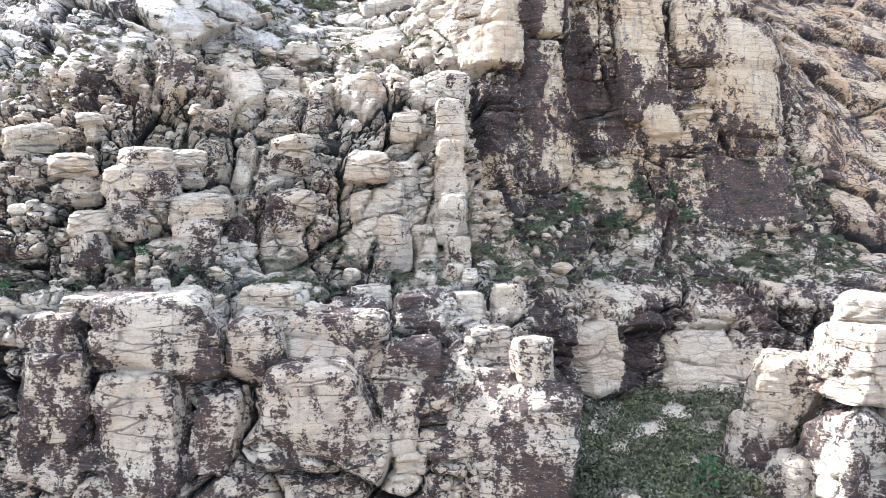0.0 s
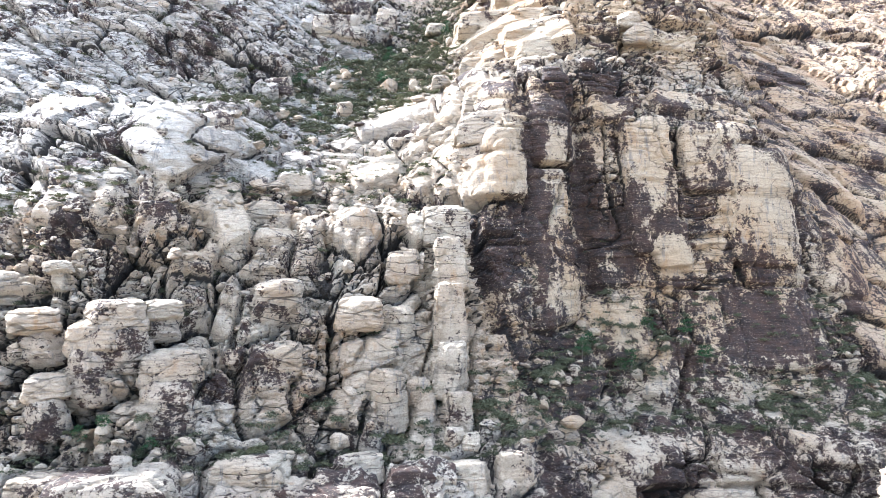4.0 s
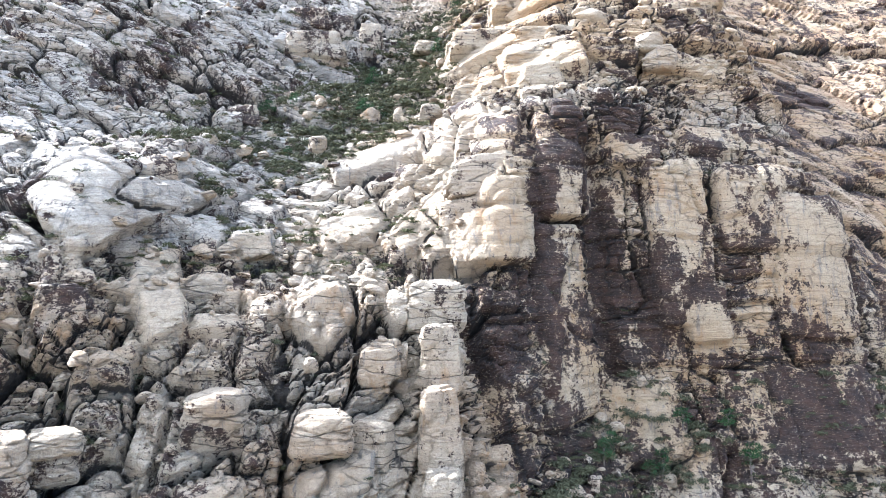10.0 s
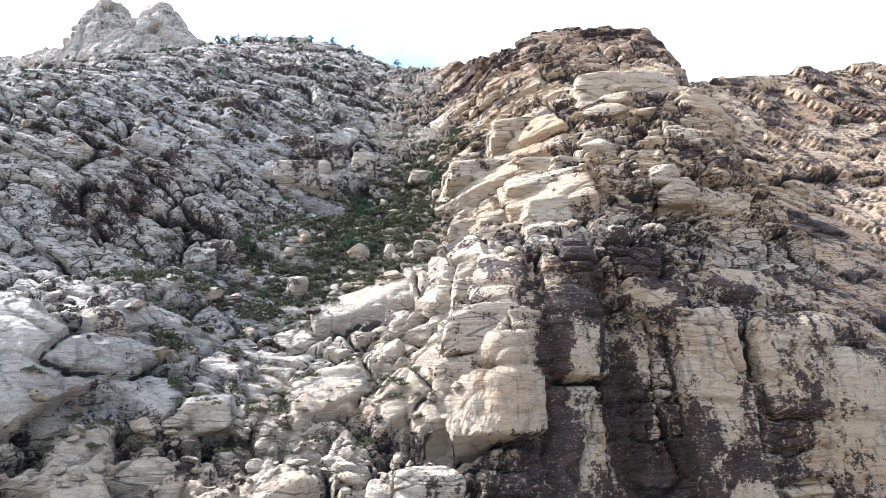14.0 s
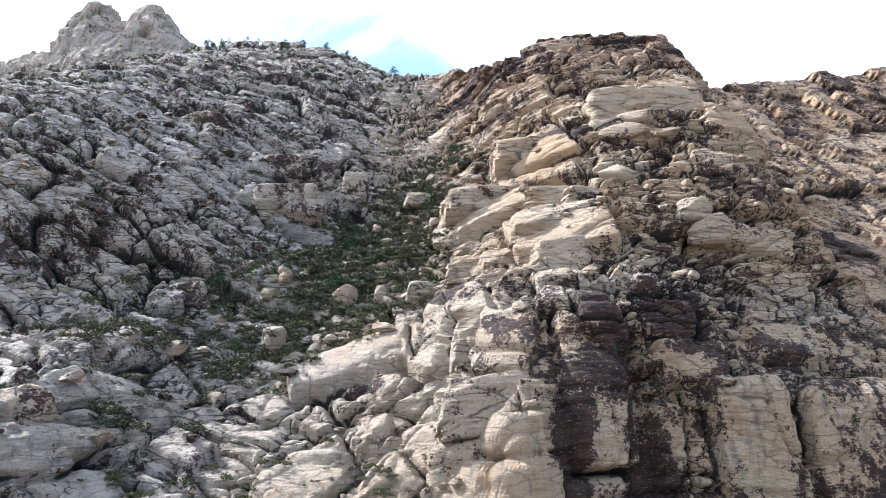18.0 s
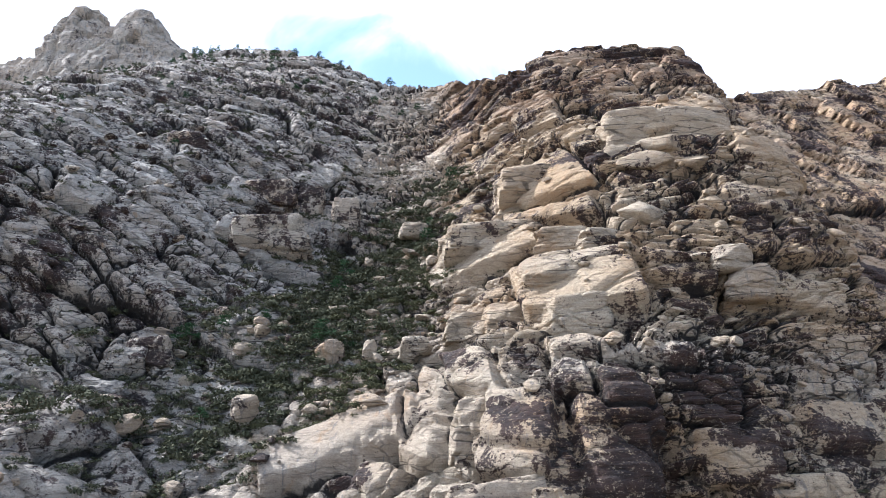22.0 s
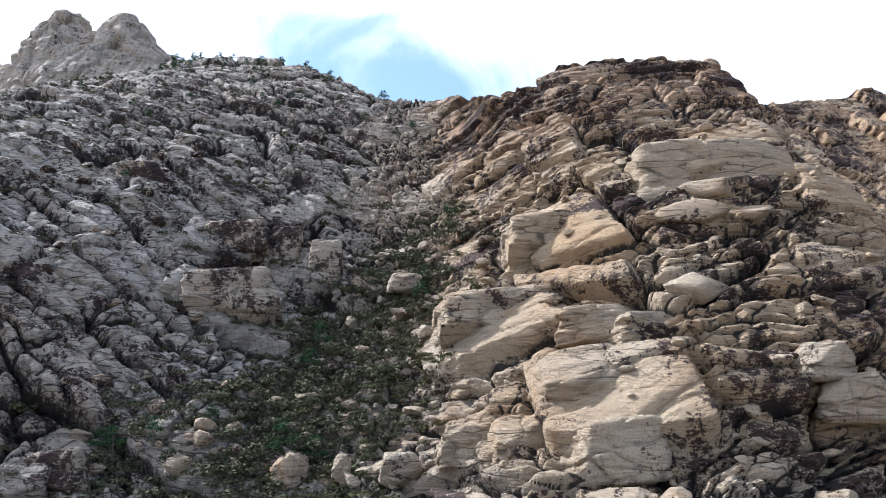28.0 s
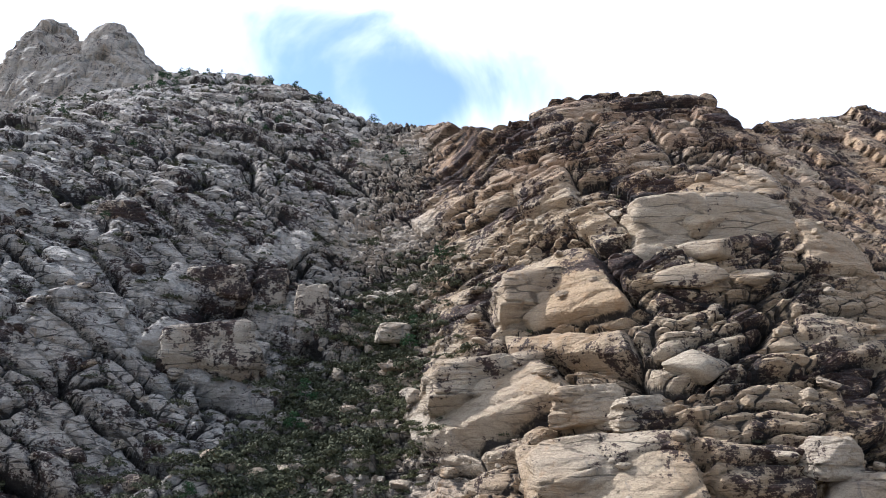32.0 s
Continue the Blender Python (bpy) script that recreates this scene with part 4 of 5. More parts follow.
KNOBS = (
    (-30.2, 146.5, 32.6, 8, 7, 8, 6), (-31.1, 151.0, 44.4, 9, 8, 7, -8), (-16.9, 152.6, 40.8, 9.5, 8, 6.5, 5), (-16.5, 149.1, 25.6, 6.3, 6, 11, 4),
    (-10.4, 146.4, 25.5, 6.7, 6, 11.5, -5), (-3.4, 153.7, 24.0, 5.9, 6, 9.5, 8), (-39.1, 175.0, 60.4, 11, 8, 8, 10), (-18.8, 171.8, 56.0, 9, 8, 14, -4),
    (-50.3, 132.9, 24.0, 9, 8, 7.5, 3), (-8.0, 162.5, 49.7, 7.4, 6, 7, 2), (-9.0, 158.0, 38.0, 7.0, 6, 8, 12),
)
for row in KNOBS:
    rock("knob", "knob", BLOCK_PALE, *row, "pale rounded sandstone knob standing out of the cliff", "rock", "knobs of the buttress", sink=0.62)
# the white pillar: blocks stacked on one another
PILLAR = ((0.2, 175.5, 58.5, 11.0, 8, 9.0, 6), (1.2, 167.0, 50.5, 7.6, 8, 11.0, -4), (1.6, 160.5, 40.5, 7.2, 9, 12.5, 5), (1.6, 156.0, 30.0, 6.8, 9, 11.0, -3), (2.4, 153.0, 22.5, 6.0, 8, 8.5, 8))
for row in PILLAR:
    rock("pillar_block", "knob" if row[1] > 170 else "block", BLOCK_PALE, *row, "bright white sandstone block of an upright stacked pillar", "rock", "blocks of the white pillar", sink=0.34)
SLABS = (
    (-66.3, 190.2, 76.0, 25, 14, 22, 14), (10.7, 196.5, 74.0, 17, 9, 12, -5), (11.4, 200.0, 84.5, 16, 9, 9.5, 4), (-14.6, 203.9, 73.2, 12, 8, 9.5, -14),
    (-7.5, 210.3, 77.2, 8, 8, 12, -10), (-35.7, 188.5, 69.2, 9, 7, 5.5, 12), (13.3, 214.8, 94.0, 13, 9, 11, 8),
)
for row in SLABS:
    rock("bulging_slab", "block", BLOCK_PALE, *row, "bulging smooth pale sandstone slab with a few cracks", "rock", "white slabs", lean=-14, sink=0.66)
PYRAMID = (
    (29.7, 238.6, 120.3, 21, 14, 12, 4), (26.7, 228.0, 112.3, 14, 10, 8, -6), (16.5, 238.6, 112.6, 9, 8, 8, 8), (29.4, 248.6, 129.7, 13, 9, 6, -8), (17.4, 268.1, 131.5, 25, 15, 12, 10),
    (31.0, 281.5, 148.5, 23, 14, 13, 6), (62.6, 279.6, 159.0, 36, 20, 22, -4), (35.6, 243.3, 128.9, 10, 7, 4.6, 15), (9.3, 243.6, 112.0, 9, 7, 6, 4),
)
for row in PYRAMID:
    rock("layered_block", "block", BLOCK_TAN, *row, "broad tan sandstone block with thin beds and dark patches", "rock", "blocks of the pyramid", lean=-8, sink=0.66)
LEFT_BLOCKS = (
    (-46.8, 316.0, 155.5, 17, 12, 11, 20), (-41.0, 293.8, 139.0, 23, 12, 13, 24), (-36.0, 327.6, 156.0, 10, 9, 13, 10), (-24.4, 321.1, 149.5, 10, 9, 16, 14), (-75.1, 329.0, 175.3, 13, 9, 10, 12),
    (-54.1, 252.1, 106.7, 10, 8, 8, 8), (-58.2, 241.0, 96.1, 12.4, 8, 7, -6), (-56.1, 157.8, 58.7, 8, 7, 8, 5),
)
for row in LEFT_BLOCKS:
    rock("slope_block", "block", BLOCK_DARK, *row, "large tan sandstone block with a dark face on a grey slope", "rock", "blocks of the grey slope", lean=-8, sink=0.6)

BOULDERS = (    # x, distance, height, width, depth, tall, turn
    ("ledge_boulder", BLOCK_PALE, "pale egg-shaped boulder perched on the ledge", ((2.0, 140.0, 20.6, 3.8, 3.2, 3.4, 30), (5.2, 140.5, 19.9, 4.2, 3.2, 2.8, 80), (-17.5, 140.0, 20.5, 3.4, 3.0, 2.6, 10))),
    ("dark_boulder", BLOCK_DARK, "dark brown boulder resting on top of a cliff block", ((-48.0, 119.5, 20.5, 3.8, 3.4, 3.4, 15), (-51.5, 119.5, 20.0, 3.0, 2.8, 1.6, 50))),
    ("orange_boulder", BLOCK_TAN, "orange-tan flat boulder lying on a shrubby ledge", ((26.5, 158.0, 19.0, 7.0, 5.0, 4.4, 10),)),
    ("white_boulder", BLOCK_PALE, "white rounded boulder standing at the canyon's edge", ((16.5, 119.0, 8.5, 7.0, 6.5, 8.5, 20),)),
    ("perched_boulder", BLOCK_PALE, "white rounded boulder perched among dark slabs", ((55.8, 236.0, 123.6, 7.8, 6.5, 5.2, 12), (58.6, 234.6, 118.9, 9.0, 7.0, 6.4, -20))),
    ("pointed_boulder", BLOCK_TAN, "large tan pointed boulder lying on layered slabs", ((44.0, 247.5, 135.8, 13.5, 10.0, 8.5, 0),)),
    ("stacked_boulder", BLOCK_TAN, "tan flat boulder stacked upon others under a smooth slab", ((57.0, 266.0, 157.0, 15.0, 11.0, 6.0, 8), (50.5, 262.0, 150.5, 13.5, 11.0, 8.0, -12), (61.5, 263.0, 151.0, 9.0, 9.0, 7.0, 30))),
    ("gully_boulder", BLOCK_PALE, "pale boulder among green shrubs in the gully", ((-1.6, 250.5, 108.3, 6.6, 5.6, 5.0, 25), (-17.6, 254.0, 107.8, 6.4, 5.4, 5.6, 60), (-9.7, 252.0, 108.3, 3.0, 2.8, 4.0, 5), (-2.8, 311.0, 144.8, 8.0, 6.0, 4.6, 15),
                                                                                      (-30.0, 238.0, 97.6, 4.6, 4.0, 4.8, 33))),
    ("mushroom_rock", BLOCK_PALE, "mushroom-shaped cap rock on a slender neck", ((-67.0, 143.0, 50.0, 5.2, 4.6, 2.4, 10),)),
)
for bname, stone, blabel, places in BOULDERS:
    for row in places:
        rock(bname, "boulder" if stone is BLOCK_TAN else "knob", stone, *row, blabel, "boulder", "boulders", sink=0.5 if stone is BLOCK_TAN else 0.2)
rock("rock_neck", "block", BLOCK_PALE, -67.0, 143.0, 47.6, 2.6, 2.6, 4.0, 0, "slender rock neck under a mushroom-shaped cap", "rock", sink=0.2)

# near rocks on the canyon's other side
NEAR_SIDE = (
    (76, 130, 6, 17, 15, 14, 10), (66, 138, -1, 14, 13, 13, -14), (84, 121, -6, 18, 16, 17, 6), (71, 125, -9, 13, 13, 17, 20), (60, 136, -13, 11, 12, 15, 4),
    (90, 134, 13, 17, 15, 11, 0), (99, 124, 4, 19, 17, 20, 15), (64, 130, -18, 12, 12, 14, 30), (80, 136, 13, 12, 12, 9, -20), (76, 118, -20, 14, 14, 18, 12), (92, 116, -16, 18, 16, 20, -10), (104, 138, 17, 18, 16, 10, 25),
)
for x, y, z, w, d, h, turn in NEAR_SIDE:
    meshes = stones("block", BLOCK_DARK if h > 14 else BLOCK_PALE)
    ob = new("canyon_rim_rock", meshes[int(x) % len(meshes)])
    ob.matrix_world = pose(x, y, z, -6, 5, turn) @ Matrix.Diagonal((w / 2, d / 2, h / 2, 1))
    tagged(ob, "bright white weathered rock mass at the canyon's edge", "rock", "rocks of the canyon's edge")


for x, y, w, turn in ((34, 126, 7, 20), (40, 132, 4.5, 70), (43.5, 134, 4, 10), (57, 127, 5, 40), (37, 146, 4, 15), (54, 122, 6, 80)):
    ob = new("canyon_boulder", stones("knob", BLOCK_PALE)[int(x) % 8])
    ob.matrix_world = pose(x, y, -28 + 0.3 * (y - 104) + w * 0.2, 5, 0, turn) @ Matrix.Diagonal((w / 2, w / 2.4, w / 3, 1))
    tagged(ob, "pale rounded boulder lying among canyon floor bushes", "boulder", "boulders of the canyon floor")


# ---- boulders strewn on the ground, parts of their formation ----
XS, YS = GRID[..., 0], GRID[..., 1]
GULLY_X = np.interp(YS, [215, 230, 250, 276, 295, 312, 330, 420], [-42, -33, -26, -18, -13, -6, 4, 8])
GULLY = (np.exp(-((XS - GULLY_X) / 12.5) ** 2) + 0.3 * np.exp(-((XS - GULLY_X + 20) / 16) ** 2) * band(7.6, 8.4)) * band(6.9, 9.25) * (0.12 + 0.88 * band(7.8, 99, 0.5))
GULLY_EAST = np.exp(-((XS - GULLY_X - 14) / 9) ** 2) * band(7.4, 9.0)
LEDGE = band(2.55, 3.3, 0.3)
FOOT = band(3.0, 3.9, 0.3) * (XS > 6) * (XS < 110)
TERRACE = band(5.7, 6.5, 0.3) * (XS < 6) * (XS > -95)
OPEN = (XS > -130) & (XS < 120)

STREWN = (
    ("gully", GULLY + 1.6 * GULLY_EAST, 298, 0.7, 2.8, BLOCK_PALE), ("low_cliff", LEDGE * (XS < 20) * (XS > -80) + 0.02 * OPEN * band(-1, 3), 170, 0.4, 1.4, BLOCK_PALE),
    ("hoodoo_cliff", (band(3.0, 6.2) * (XS < -22) * (XS > -95)) * (0.15 + FLAT), 230, 0.6, 2.2, BLOCK_PALE), ("varnished_wall", FOOT * FLAT ** 2, 150, 0.5, 2.2, BLOCK_PALE),
    ("grey_slope", band(6.3, 9.3) * (XS < -20) * (XS > -120) * (0.15 + FLAT), 290, 0.6, 2.4, BLOCK_DARK), ("buttress", band(3.0, 6.2) * (XS > -24) * (XS < 8) * (0.15 + FLAT), 150, 0.5, 1.8, BLOCK_PALE),
    ("white_slabs", TERRACE + 0.1 * band(6, 8) * (XS > -24) * (XS < 12), 110, 0.4, 1.4, BLOCK_PALE), ("summit_pyramid", band(7.0, 9.4) * (XS > 8) * (XS < 100) * FLAT, 170, 0.6, 2.2, BLOCK_TAN),
)
for fname, weight, count, lo, hi, stone in STREWN:
    meshes = stones("stone", stone)
    for k in pick(weight, count):
        size = lo + (hi - lo) * rng_place.random() ** 2.5
        at = GRID.reshape(-1, 3)[k] + UP.reshape(-1, 3)[k] * size * 0.3
        ob = new("boulder", meshes[rng_place.integers(len(meshes))])
        ob.parent = FORMS[fname]
        sx, sy, sz = size * rng_place.uniform(0.8, 1.5), size * rng_place.uniform(0.8, 1.3), size * rng_place.uniform(0.6, 1.1)
        ob.matrix_world = pose(*at, *(rng_place.uniform(-25, 25, 2)), rng_place.uniform(0, 360)) @ Matrix.Diagonal((sx, sy, sz, 1))


# ---- plants ----
def leaf_material(name, dark, light):
    n = Nodes(name)
    r = n.node("ShaderNodeNewGeometry").outputs["Random Per Island"]
    col = n.mix(r, dark, light)
    col = n.mix(n.step(n.noise(0.15, 3), 0.35, 0.65, 0.0, 0.5), col, [0.5 * (a + b) * 1.15 for a, b in zip(dark, light)])
    n.put(n.bsdf.inputs["Base Color"], col)
    n.bsdf.inputs["Roughness"].default_value = 0.9
    n.bsdf.inputs["Specular IOR Level"].default_value = 0.06
    return n.mat


LEAF_OAK = leaf_material("scrub_oak_leaves", (0.030, 0.032, 0.018), (0.100, 0.098, 0.056))
LEAF_GREEN = leaf_material("manzanita_leaves", (0.040, 0.042, 0.022), (0.105, 0.100, 0.048))
LEAF_DRY = leaf_material("dry_brush_leaves", (0.085, 0.072, 0.055), (0.17, 0.145, 0.10))
LEAF_PINE = leaf_material("pine_needles", (0.016, 0.036, 0.016), (0.040, 0.075, 0.028))


def bark_material():
    n = Nodes("bark")
    col = n.mix(n.noise(6.0, 5, 0.6, n.stretch(1, 1, 0.2)), (0.07, 0.05, 0.04), (0.16, 0.125, 0.10))
    n.put(n.bsdf.inputs["Base Color"], col)
    n.bsdf.inputs["Roughness"].default_value = 0.9
    n.bump(n.noise(9.0, 4, 0.6, n.stretch(1, 1, 0.2)), 0.6, 0.05)
    return n.mat


BARK = bark_material()


def foliage(rng, lobes, leaves, size):
    """Leaf clumps on the skins of several lobes; returns points (leaves x 3 corners)."""
    quads = []
    for c, r in lobes:
        for _ in range(leaves):
            d = rng.normal(size=3)
            d /= np.linalg.norm(d)
            d[2] = d[2] if d[2] > -0.35 else -d[2] * 0.4
            p = np.array(c) + d * np.array(r) * rng.uniform(0.62, 1.06)
            a = np.cross(d + rng.normal(size=3) * 0.9, rng.normal(size=3))
            a /= np.linalg.norm(a) + 1e-6
            b = np.cross(a, d + rng.normal(size=3) * 0.5)
            b /= np.linalg.norm(b) + 1e-6
            s = size * rng.uniform(0.6, 1.35)
            quads.append([p - a * s - b * s * 0.6, p + a * s - b * s * 0.8, p + a * s * 0.1 + b * s])
    return np.array(quads)


def bush_lobes(rng, n):
    return [((rng.normal() * 0.45, rng.normal() * 0.45, 0.38 + rng.random() * 0.35), (rng.uniform(0.32, 0.6), rng.uniform(0.32, 0.6), rng.uniform(0.28, 0.48))) for _ in range(n)]


def leaf_mesh(name, leaves, material):
    corners = leaves.shape[1]
    v = leaves.reshape(-1, 3)
    me = bpy.data.meshes.new(name)
    me.vertices.add(len(v))
    me.vertices.foreach_set("co", v.astype(np.float32).ravel())
    me.loops.add(len(v))
    me.loops.foreach_set("vertex_index", np.arange(len(v), dtype=np.int32))
    me.polygons.add(len(leaves))
    me.polygons.foreach_set("loop_start", np.arange(0, len(v), corners, dtype=np.int32))
    me.update(calc_edges=True)
    me.materials.append(material)
    return me


def stick(bm, a, b, r0, r1, sides=6):
    a, b = Vector(a), Vector(b)
    m = (b - a).to_track_quat("Z", "Y").to_matrix()
    rings = []
    for p, r in ((a, r0), (a.lerp(b, 0.5) + Vector((0.06 * (b - a).length * math.sin(a.x * 9), 0, 0)), (r0 + r1) / 2), (b, r1)):
        rings.append([bm.verts.new(p + m @ Vector((r * math.cos(2 * math.pi * i / sides), r * math.sin(2 * math.pi * i / sides), 0))) for i in range(sides)])
    for lo, hi in zip(rings, rings[1:]):
        for i in range(sides):
            bm.faces.new((lo[i], lo[(i + 1) % sides], hi[(i + 1) % sides], hi[i]))
    bm.faces.new(rings[-1])


def part(name, bm, material, parent, label=""):
    me = bpy.data.meshes.new(name)
    bm.to_mesh(me)
    bm.free()
    me.materials.append(material)
    ob = new(name, me)
    ob.parent = parent
    return tagged(ob, label)


def make_shrub(seed, leaf, label):
    rng = np.random.default_rng(seed)
    base = tagged(new("shrub"), label, "shrub", "shrubs")
    lobes = bush_lobes(rng, 7)
    crown = new("crown", leaf_mesh("crown", foliage(rng, lobes, 70, 0.075), leaf))
    crown.parent = base
    for c, r in lobes[:4]:
        bm = bmesh.new()
        stick(bm, (0, 0, -0.25), c, 0.05, 0.02, 5)
        part("stem", bm, BARK, base)
    return base


def make_tree(seed, leaf, label, conifer):
    """A small mountain tree, one metre of height to be scaled up."""
    rng = np.random.default_rng(seed)
    base = tagged(new("pine_tree" if conifer else "juniper_tree"), label, "tree", "trees")
    bm = bmesh.new()
    stick(bm, (0, 0, -0.08), (rng.normal() * 0.03, rng.normal() * 0.03, 0.92 if conifer else 0.6), 0.035, 0.008, 7)
    part("trunk", bm, BARK, base)
    lobes = []
    for k in range(16 if conifer else 11):
        a = k * 2.4 + rng.random()
        if conifer:
            h = 0.16 + 0.78 * k / 16
            reach = 0.24 * (1 - h) ** 0.8 + 0.03
        else:
            h = rng.uniform(0.35, 0.86)
            reach = rng.uniform(0.12, 0.32) * (1.25 - h)
        tip = (reach * math.cos(a), reach * math.sin(a), h)
        lobes.append((tip, (0.10 if conifer else 0.15, 0.10 if conifer else 0.15, 0.055 if conifer else 0.10)))
        if k % 2 == 0:
            bm = bmesh.new()
            stick(bm, (0, 0, h * 0.8), tip, 0.012, 0.004, 5)
            part("limb", bm, BARK, base)
    crown = new("crown", leaf_mesh("crown", foliage(rng, lobes, 40 if conifer else 50, 0.022), leaf))
    crown.parent = base
    return base


SHRUBS = [make_shrub(70 + i, leaf, text) for i, (leaf, text) in enumerate((
    (LEAF_OAK, "dark grey-green scrub oak bush growing between rocks"), (LEAF_OAK, "dense dark green bush rooted in a rock crack"), (LEAF_GREEN, "fresh green manzanita bush on the stony slope"),
    (LEAF_GREEN, "yellow-green low bush on a sunny ledge"), (LEAF_DRY, "dry brown-grey brush among stones")))]
TREES = [make_tree(90, LEAF_PINE, "small dark pinyon tree on a rocky slope", False), make_tree(91, LEAF_PINE, "crooked dark juniper rooted among boulders", False),
         make_tree(92, LEAF_PINE, "bright green pointed pine on the canyon floor", True)]
used = set()


def plant(source, at, scale, turn, stretch=1.0):
    m = pose(at[0], at[1], at[2], 0, 0, turn) @ Matrix.Diagonal((scale, scale, scale * stretch, 1))
    if source.name not in used:
        used.add(source.name)
        source.matrix_world = m
        return source
    return copy_thing(source, m @ Matrix.Diagonal([1 / k for k in source.scale] + [1]))


CRACK = 0.12 + np.clip(HOLLOW * 1.6, 0, 1)
near_shrubs = (
    (LEDGE * (XS > -80) * (XS < 100) * (0.3 + FLAT), 80, 0.9, 2.2, (0, 1, 1, 3)), (TERRACE * (0.3 + FLAT), 45, 0.7, 1.6, (2, 3, 3, 0, 4)), (FOOT * (0.02 + FLAT), 75, 1.0, 2.6, (0, 1, 0, 1)),
    (GULLY_EAST, 60, 1.0, 2.3, (2, 2, 3, 0)), (band(3, 6) * (XS < 6) * (XS > -90) * CRACK, 40, 0.8, 1.8, (0, 1)),
)
for weight, count, lo, hi, kinds in near_shrubs:
    for k in pick(weight, count):
        s = rng_place.uniform(lo, hi)
        plant(SHRUBS[kinds[rng_place.integers(len(kinds))]], GRID.reshape(-1, 3)[k] - UP.reshape(-1, 3)[k] * 0.15, s, rng_place.uniform(0, 360), rng_place.uniform(0.7, 1.0))

# trees: in the gully, at the wall's foot, along the skyline
for weight, count, lo, hi in ((GULLY * band(7.8, 9.3), 14, 4.0, 7.5), (FOOT * FLAT, 8, 4.0, 7.0), (band(9.72, 9.99, 0.02) * (XS < 0) * (XS > -170), 44, 4.5, 8.0), (band(9.0, 9.8) * (XS < -10) * (XS > -200), 40, 3.0, 5.5),
                              (LEDGE * (XS < -40) * (XS > -75), 5, 3.5, 5.0)):
    for k in pick(weight, count):
        plant(TREES[rng_place.integers(2)], GRID.reshape(-1, 3)[k] - np.array([0, 0, 0.3]), rng_place.uniform(lo, hi), rng_place.uniform(0, 360), rng_place.uniform(0.8, 1.1))
plant(TREES[2], (48.5, 130.0, -22.0), 11.5, 40)


def thicket(name, weight, count, lo, hi, leaf, label, seed, leaves=34):
    """Shrubs past counting, joined into one piece of undergrowth."""
    rng = np.random.default_rng(seed)
    kinds = [foliage(rng, bush_lobes(rng, 5), leaves, 0.095) for _ in range(6)]
    out = []
    for k in pick(weight, count):
        q = kinds[rng.integers(6)]
        a = rng.uniform(0, 2 * math.pi)
        s = lo + (hi - lo) * rng.random() ** 1.6
        turn = np.array([[math.cos(a), -math.sin(a), 0], [math.sin(a), math.cos(a), 0], [0, 0, rng.uniform(0.65, 1.0)]])
        out.append(q @ turn.T * s + GRID.reshape(-1, 3)[k] - UP.reshape(-1, 3)[k] * 0.1 * s)
    tagged(new(name, leaf_mesh(name, np.concatenate(out), leaf)), label, "undergrowth", kind="stuff")


thicket("gully_thicket", GULLY * (0.25 + CRACK), 1300, 1.2, 3.6, LEAF_OAK, "dark green thicket filling the gully between boulders", 1)
thicket("green_scrub", GULLY_EAST + 0.35 * GULLY, 560, 0.8, 2.4, LEAF_GREEN, "fresh green scrub on the sunny side of the gully", 2)
thicket("slope_scrub", band(6.2, 9.6) * (XS < -20) * (XS > -170) * (0.05 + np.clip(HOLLOW - 0.2, 0, 1)), 1100, 0.7, 2.3, LEAF_OAK, "dark scattered scrub in the cracks of the grey slope", 3)
thicket("crest_scrub", band(8.9, 9.98) * (XS < -5) * (XS > -300), 900, 0.9, 2.4, LEAF_OAK, "dark scrub dotting the upper slope below the skyline", 4)
thicket("ledge_scrub", LEDGE * (XS > -90) * (XS < 110) * (0.2 + FLAT), 620, 0.6, 1.9, LEAF_OAK, "grey-green scrub along the ledge", 5)
thicket("wall_foot_scrub", FOOT * (0.02 + FLAT), 420, 0.7, 2.2, LEAF_OAK, "dark scrub at the foot of the varnished wall", 6)
thicket("cliff_scrub", band(0.2, 6) * OPEN * np.clip(HOLLOW - 0.35, 0, 1), 420, 0.5, 1.5, LEAF_OAK, "small bushes rooted in the cliff's joints", 7)
thicket("terrace_scrub", TERRACE * FLAT ** 3 * (0.3 + CRACK), 300, 0.6, 1.7, LEAF_GREEN, "yellow-green low scrub on the terrace", 8)
thicket("pyramid_scrub", band(6.9, 9.8) * (XS > 6) * (XS < 105) * np.clip(HOLLOW - 0.5, 0, 1), 130, 0.5, 1.5, LEAF_OAK, "bushes in the cracks of the pyramid", 9)


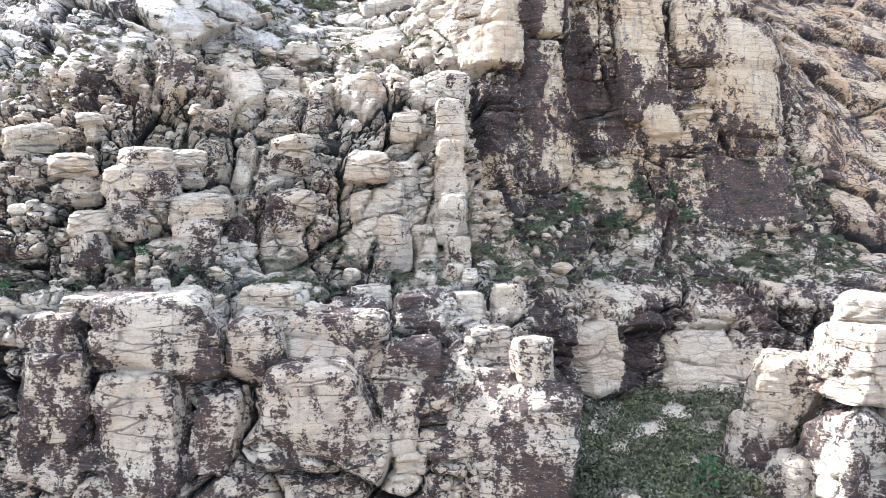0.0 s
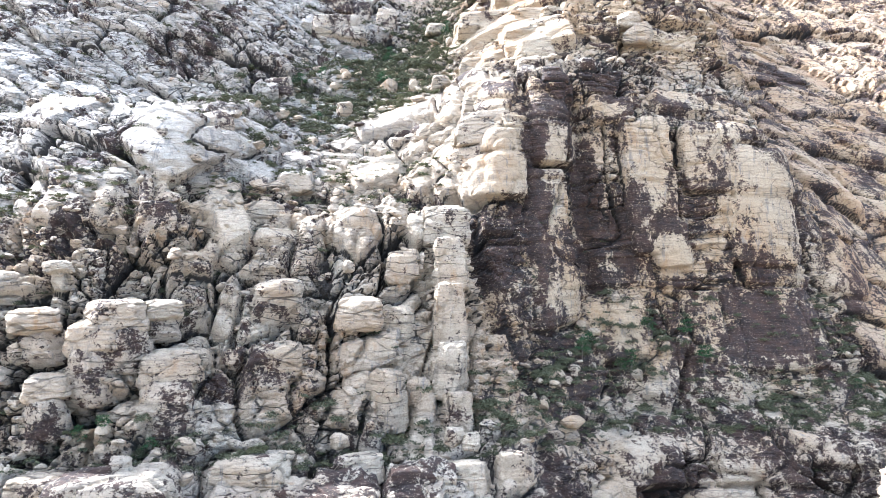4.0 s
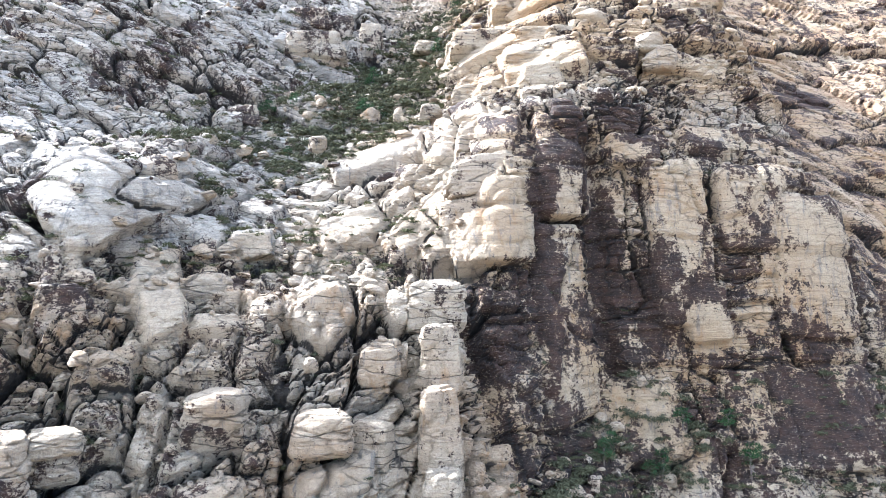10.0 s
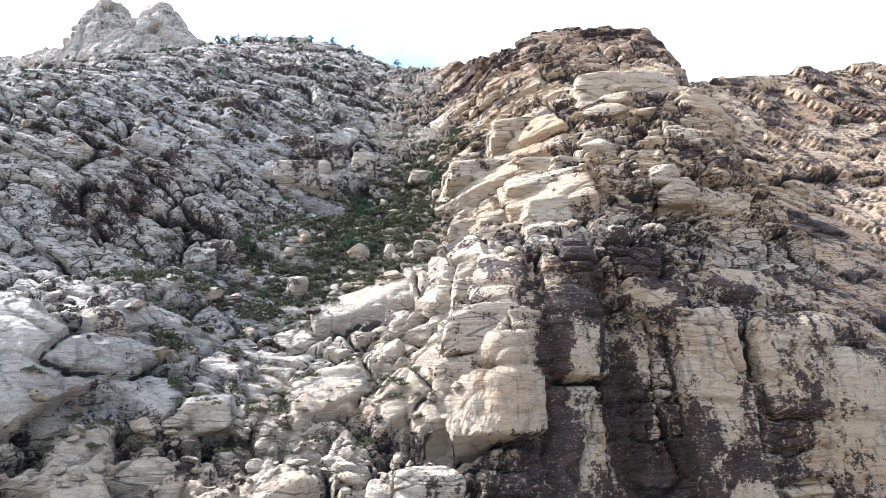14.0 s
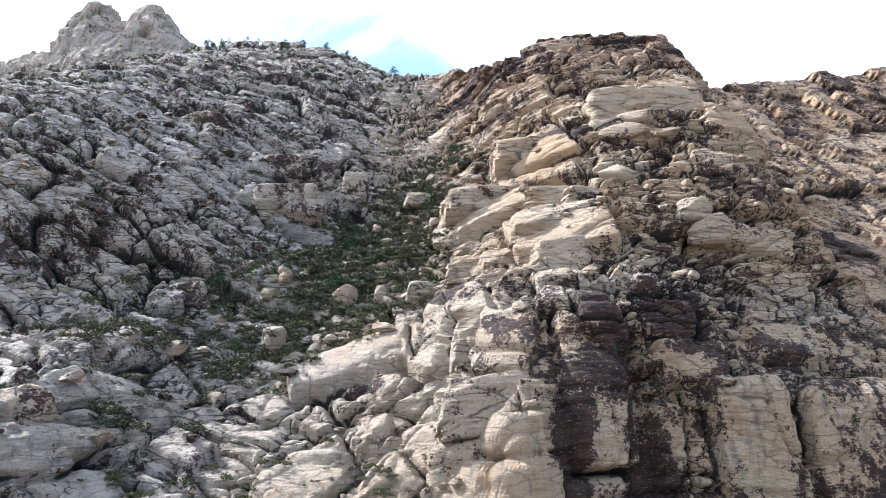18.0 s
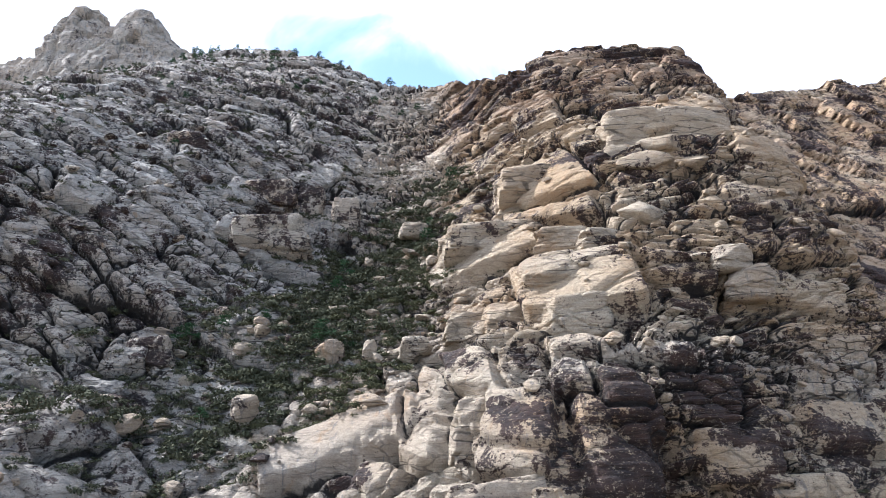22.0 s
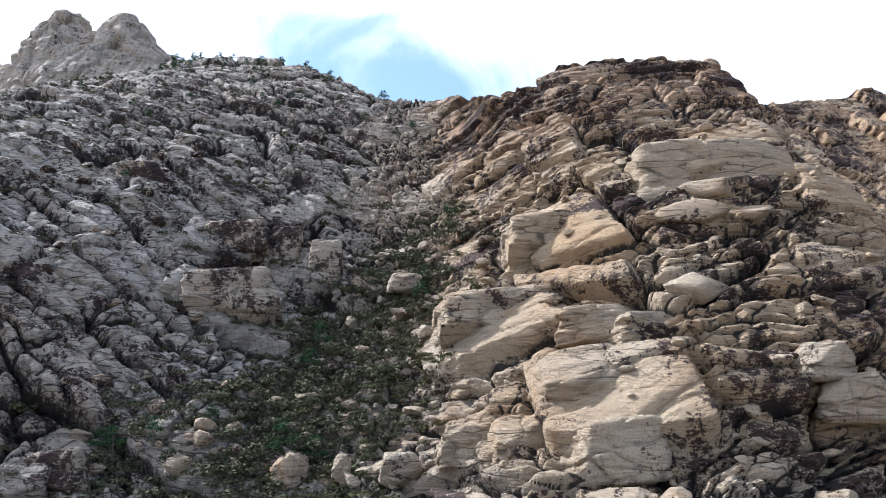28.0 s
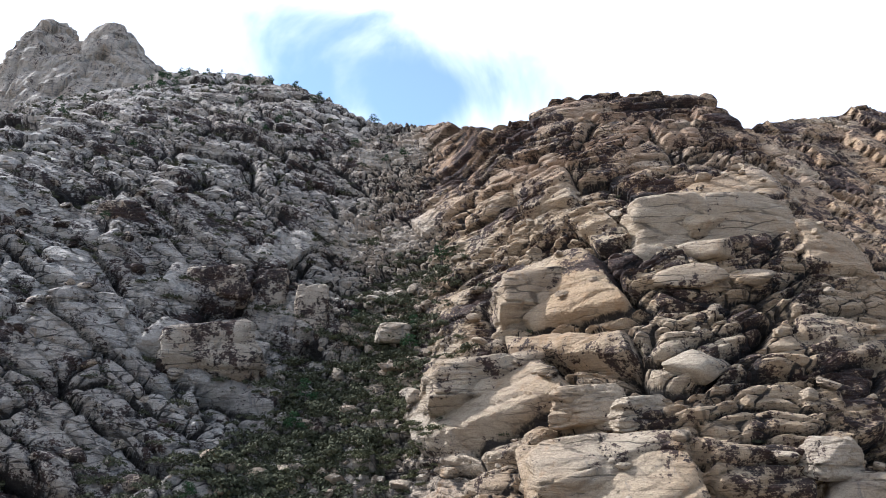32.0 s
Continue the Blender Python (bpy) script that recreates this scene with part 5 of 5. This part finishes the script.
def canyon_thicket():
    """The trees and bushes that fill the canyon's floor."""
    rng = np.random.default_rng(17)
    kinds = [foliage(rng, bush_lobes(rng, 7), 80, 0.06) for _ in range(6)]
    for name, leaf, label, count in (("canyon_thicket", LEAF_OAK, "dense dark thicket on the shaded canyon floor", 330), ("canyon_brush", LEAF_DRY, "bare grey-brown brush on the canyon floor", 90), ("canyon_green", LEAF_GREEN, "green bushes on the canyon floor", 80)):
        out = []
        for _ in range(count):
            q = kinds[rng.integers(6)]
            s = rng.uniform(2.0, 5.2)
            x, y = rng.uniform(18, 80), rng.uniform(104, 160)
            out.append(q * np.array([s, s, s * 1.1]) + np.array([x, y, -29 + min(17.5, max(0.0, 0.30 * (y - 104)))]))
        tagged(new(name, leaf_mesh(name, np.concatenate(out), leaf)), label, "undergrowth", kind="stuff")


canyon_thicket()


# ---- the far peak behind the left ridge ----
def far_peak():
    xs, ys = np.meshgrid(np.arange(-470, -90, 1.7), np.arange(560, 860, 2.2))
    h = np.full(xs.shape, 250.0)
    for cx, cy, top, rx, ry in ((-290, 690, 411, 42, 60), (-246, 690, 410, 42, 56), (-255, 692, 392, 96, 76), (-352, 735, 384, 80, 80), (-168, 648, 352, 60, 60), (-420, 760, 390, 90, 90)):
        d = np.sqrt(((xs - cx) / rx) ** 2 + ((ys - cy) / ry) ** 2)
        h = np.maximum(h, 230 + (top - 230) * np.clip(1.28 - d * 0.9, 0, 1) ** 0.55)
    p = np.stack([xs, ys, h], -1).reshape(-1, 3)
    c, own, face = blocks(p / np.array([26, 30, 34]), 611, 1.0)
    n = normals_of(xs, ys, h).reshape(-1, 3)
    c2, own2, face2 = blocks((p + 6 * fbm(p / 20, 2, 641)[:, None]) / np.array([9, 10, 7]), 613, 1.0)
    push = 4 * (np.clip(c / 0.16, 0, 1) ** 0.6 - 0.8) + (own - 0.5) * 3 + face * 5 + 1.4 * (np.clip(c2 / 0.15, 0, 1) - 0.8) + (own2 - 0.5) * 2 + (fbm(p / 9, 4, 621) - 0.5) * 6 + (fbm(p * np.array([0.02, 0.02, 0.22]), 3, 631) - 0.5) * 7
    p = p + n * push[:, None] * np.sign(n[:, 2:3])
    w, hh = xs.shape[1], xs.shape[0]
    a = (np.arange(hh - 1)[:, None] * w + np.arange(w - 1)[None, :]).ravel()
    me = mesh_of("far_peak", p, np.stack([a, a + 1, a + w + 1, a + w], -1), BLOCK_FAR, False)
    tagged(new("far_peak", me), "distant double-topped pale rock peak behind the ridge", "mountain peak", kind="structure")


far_peak()
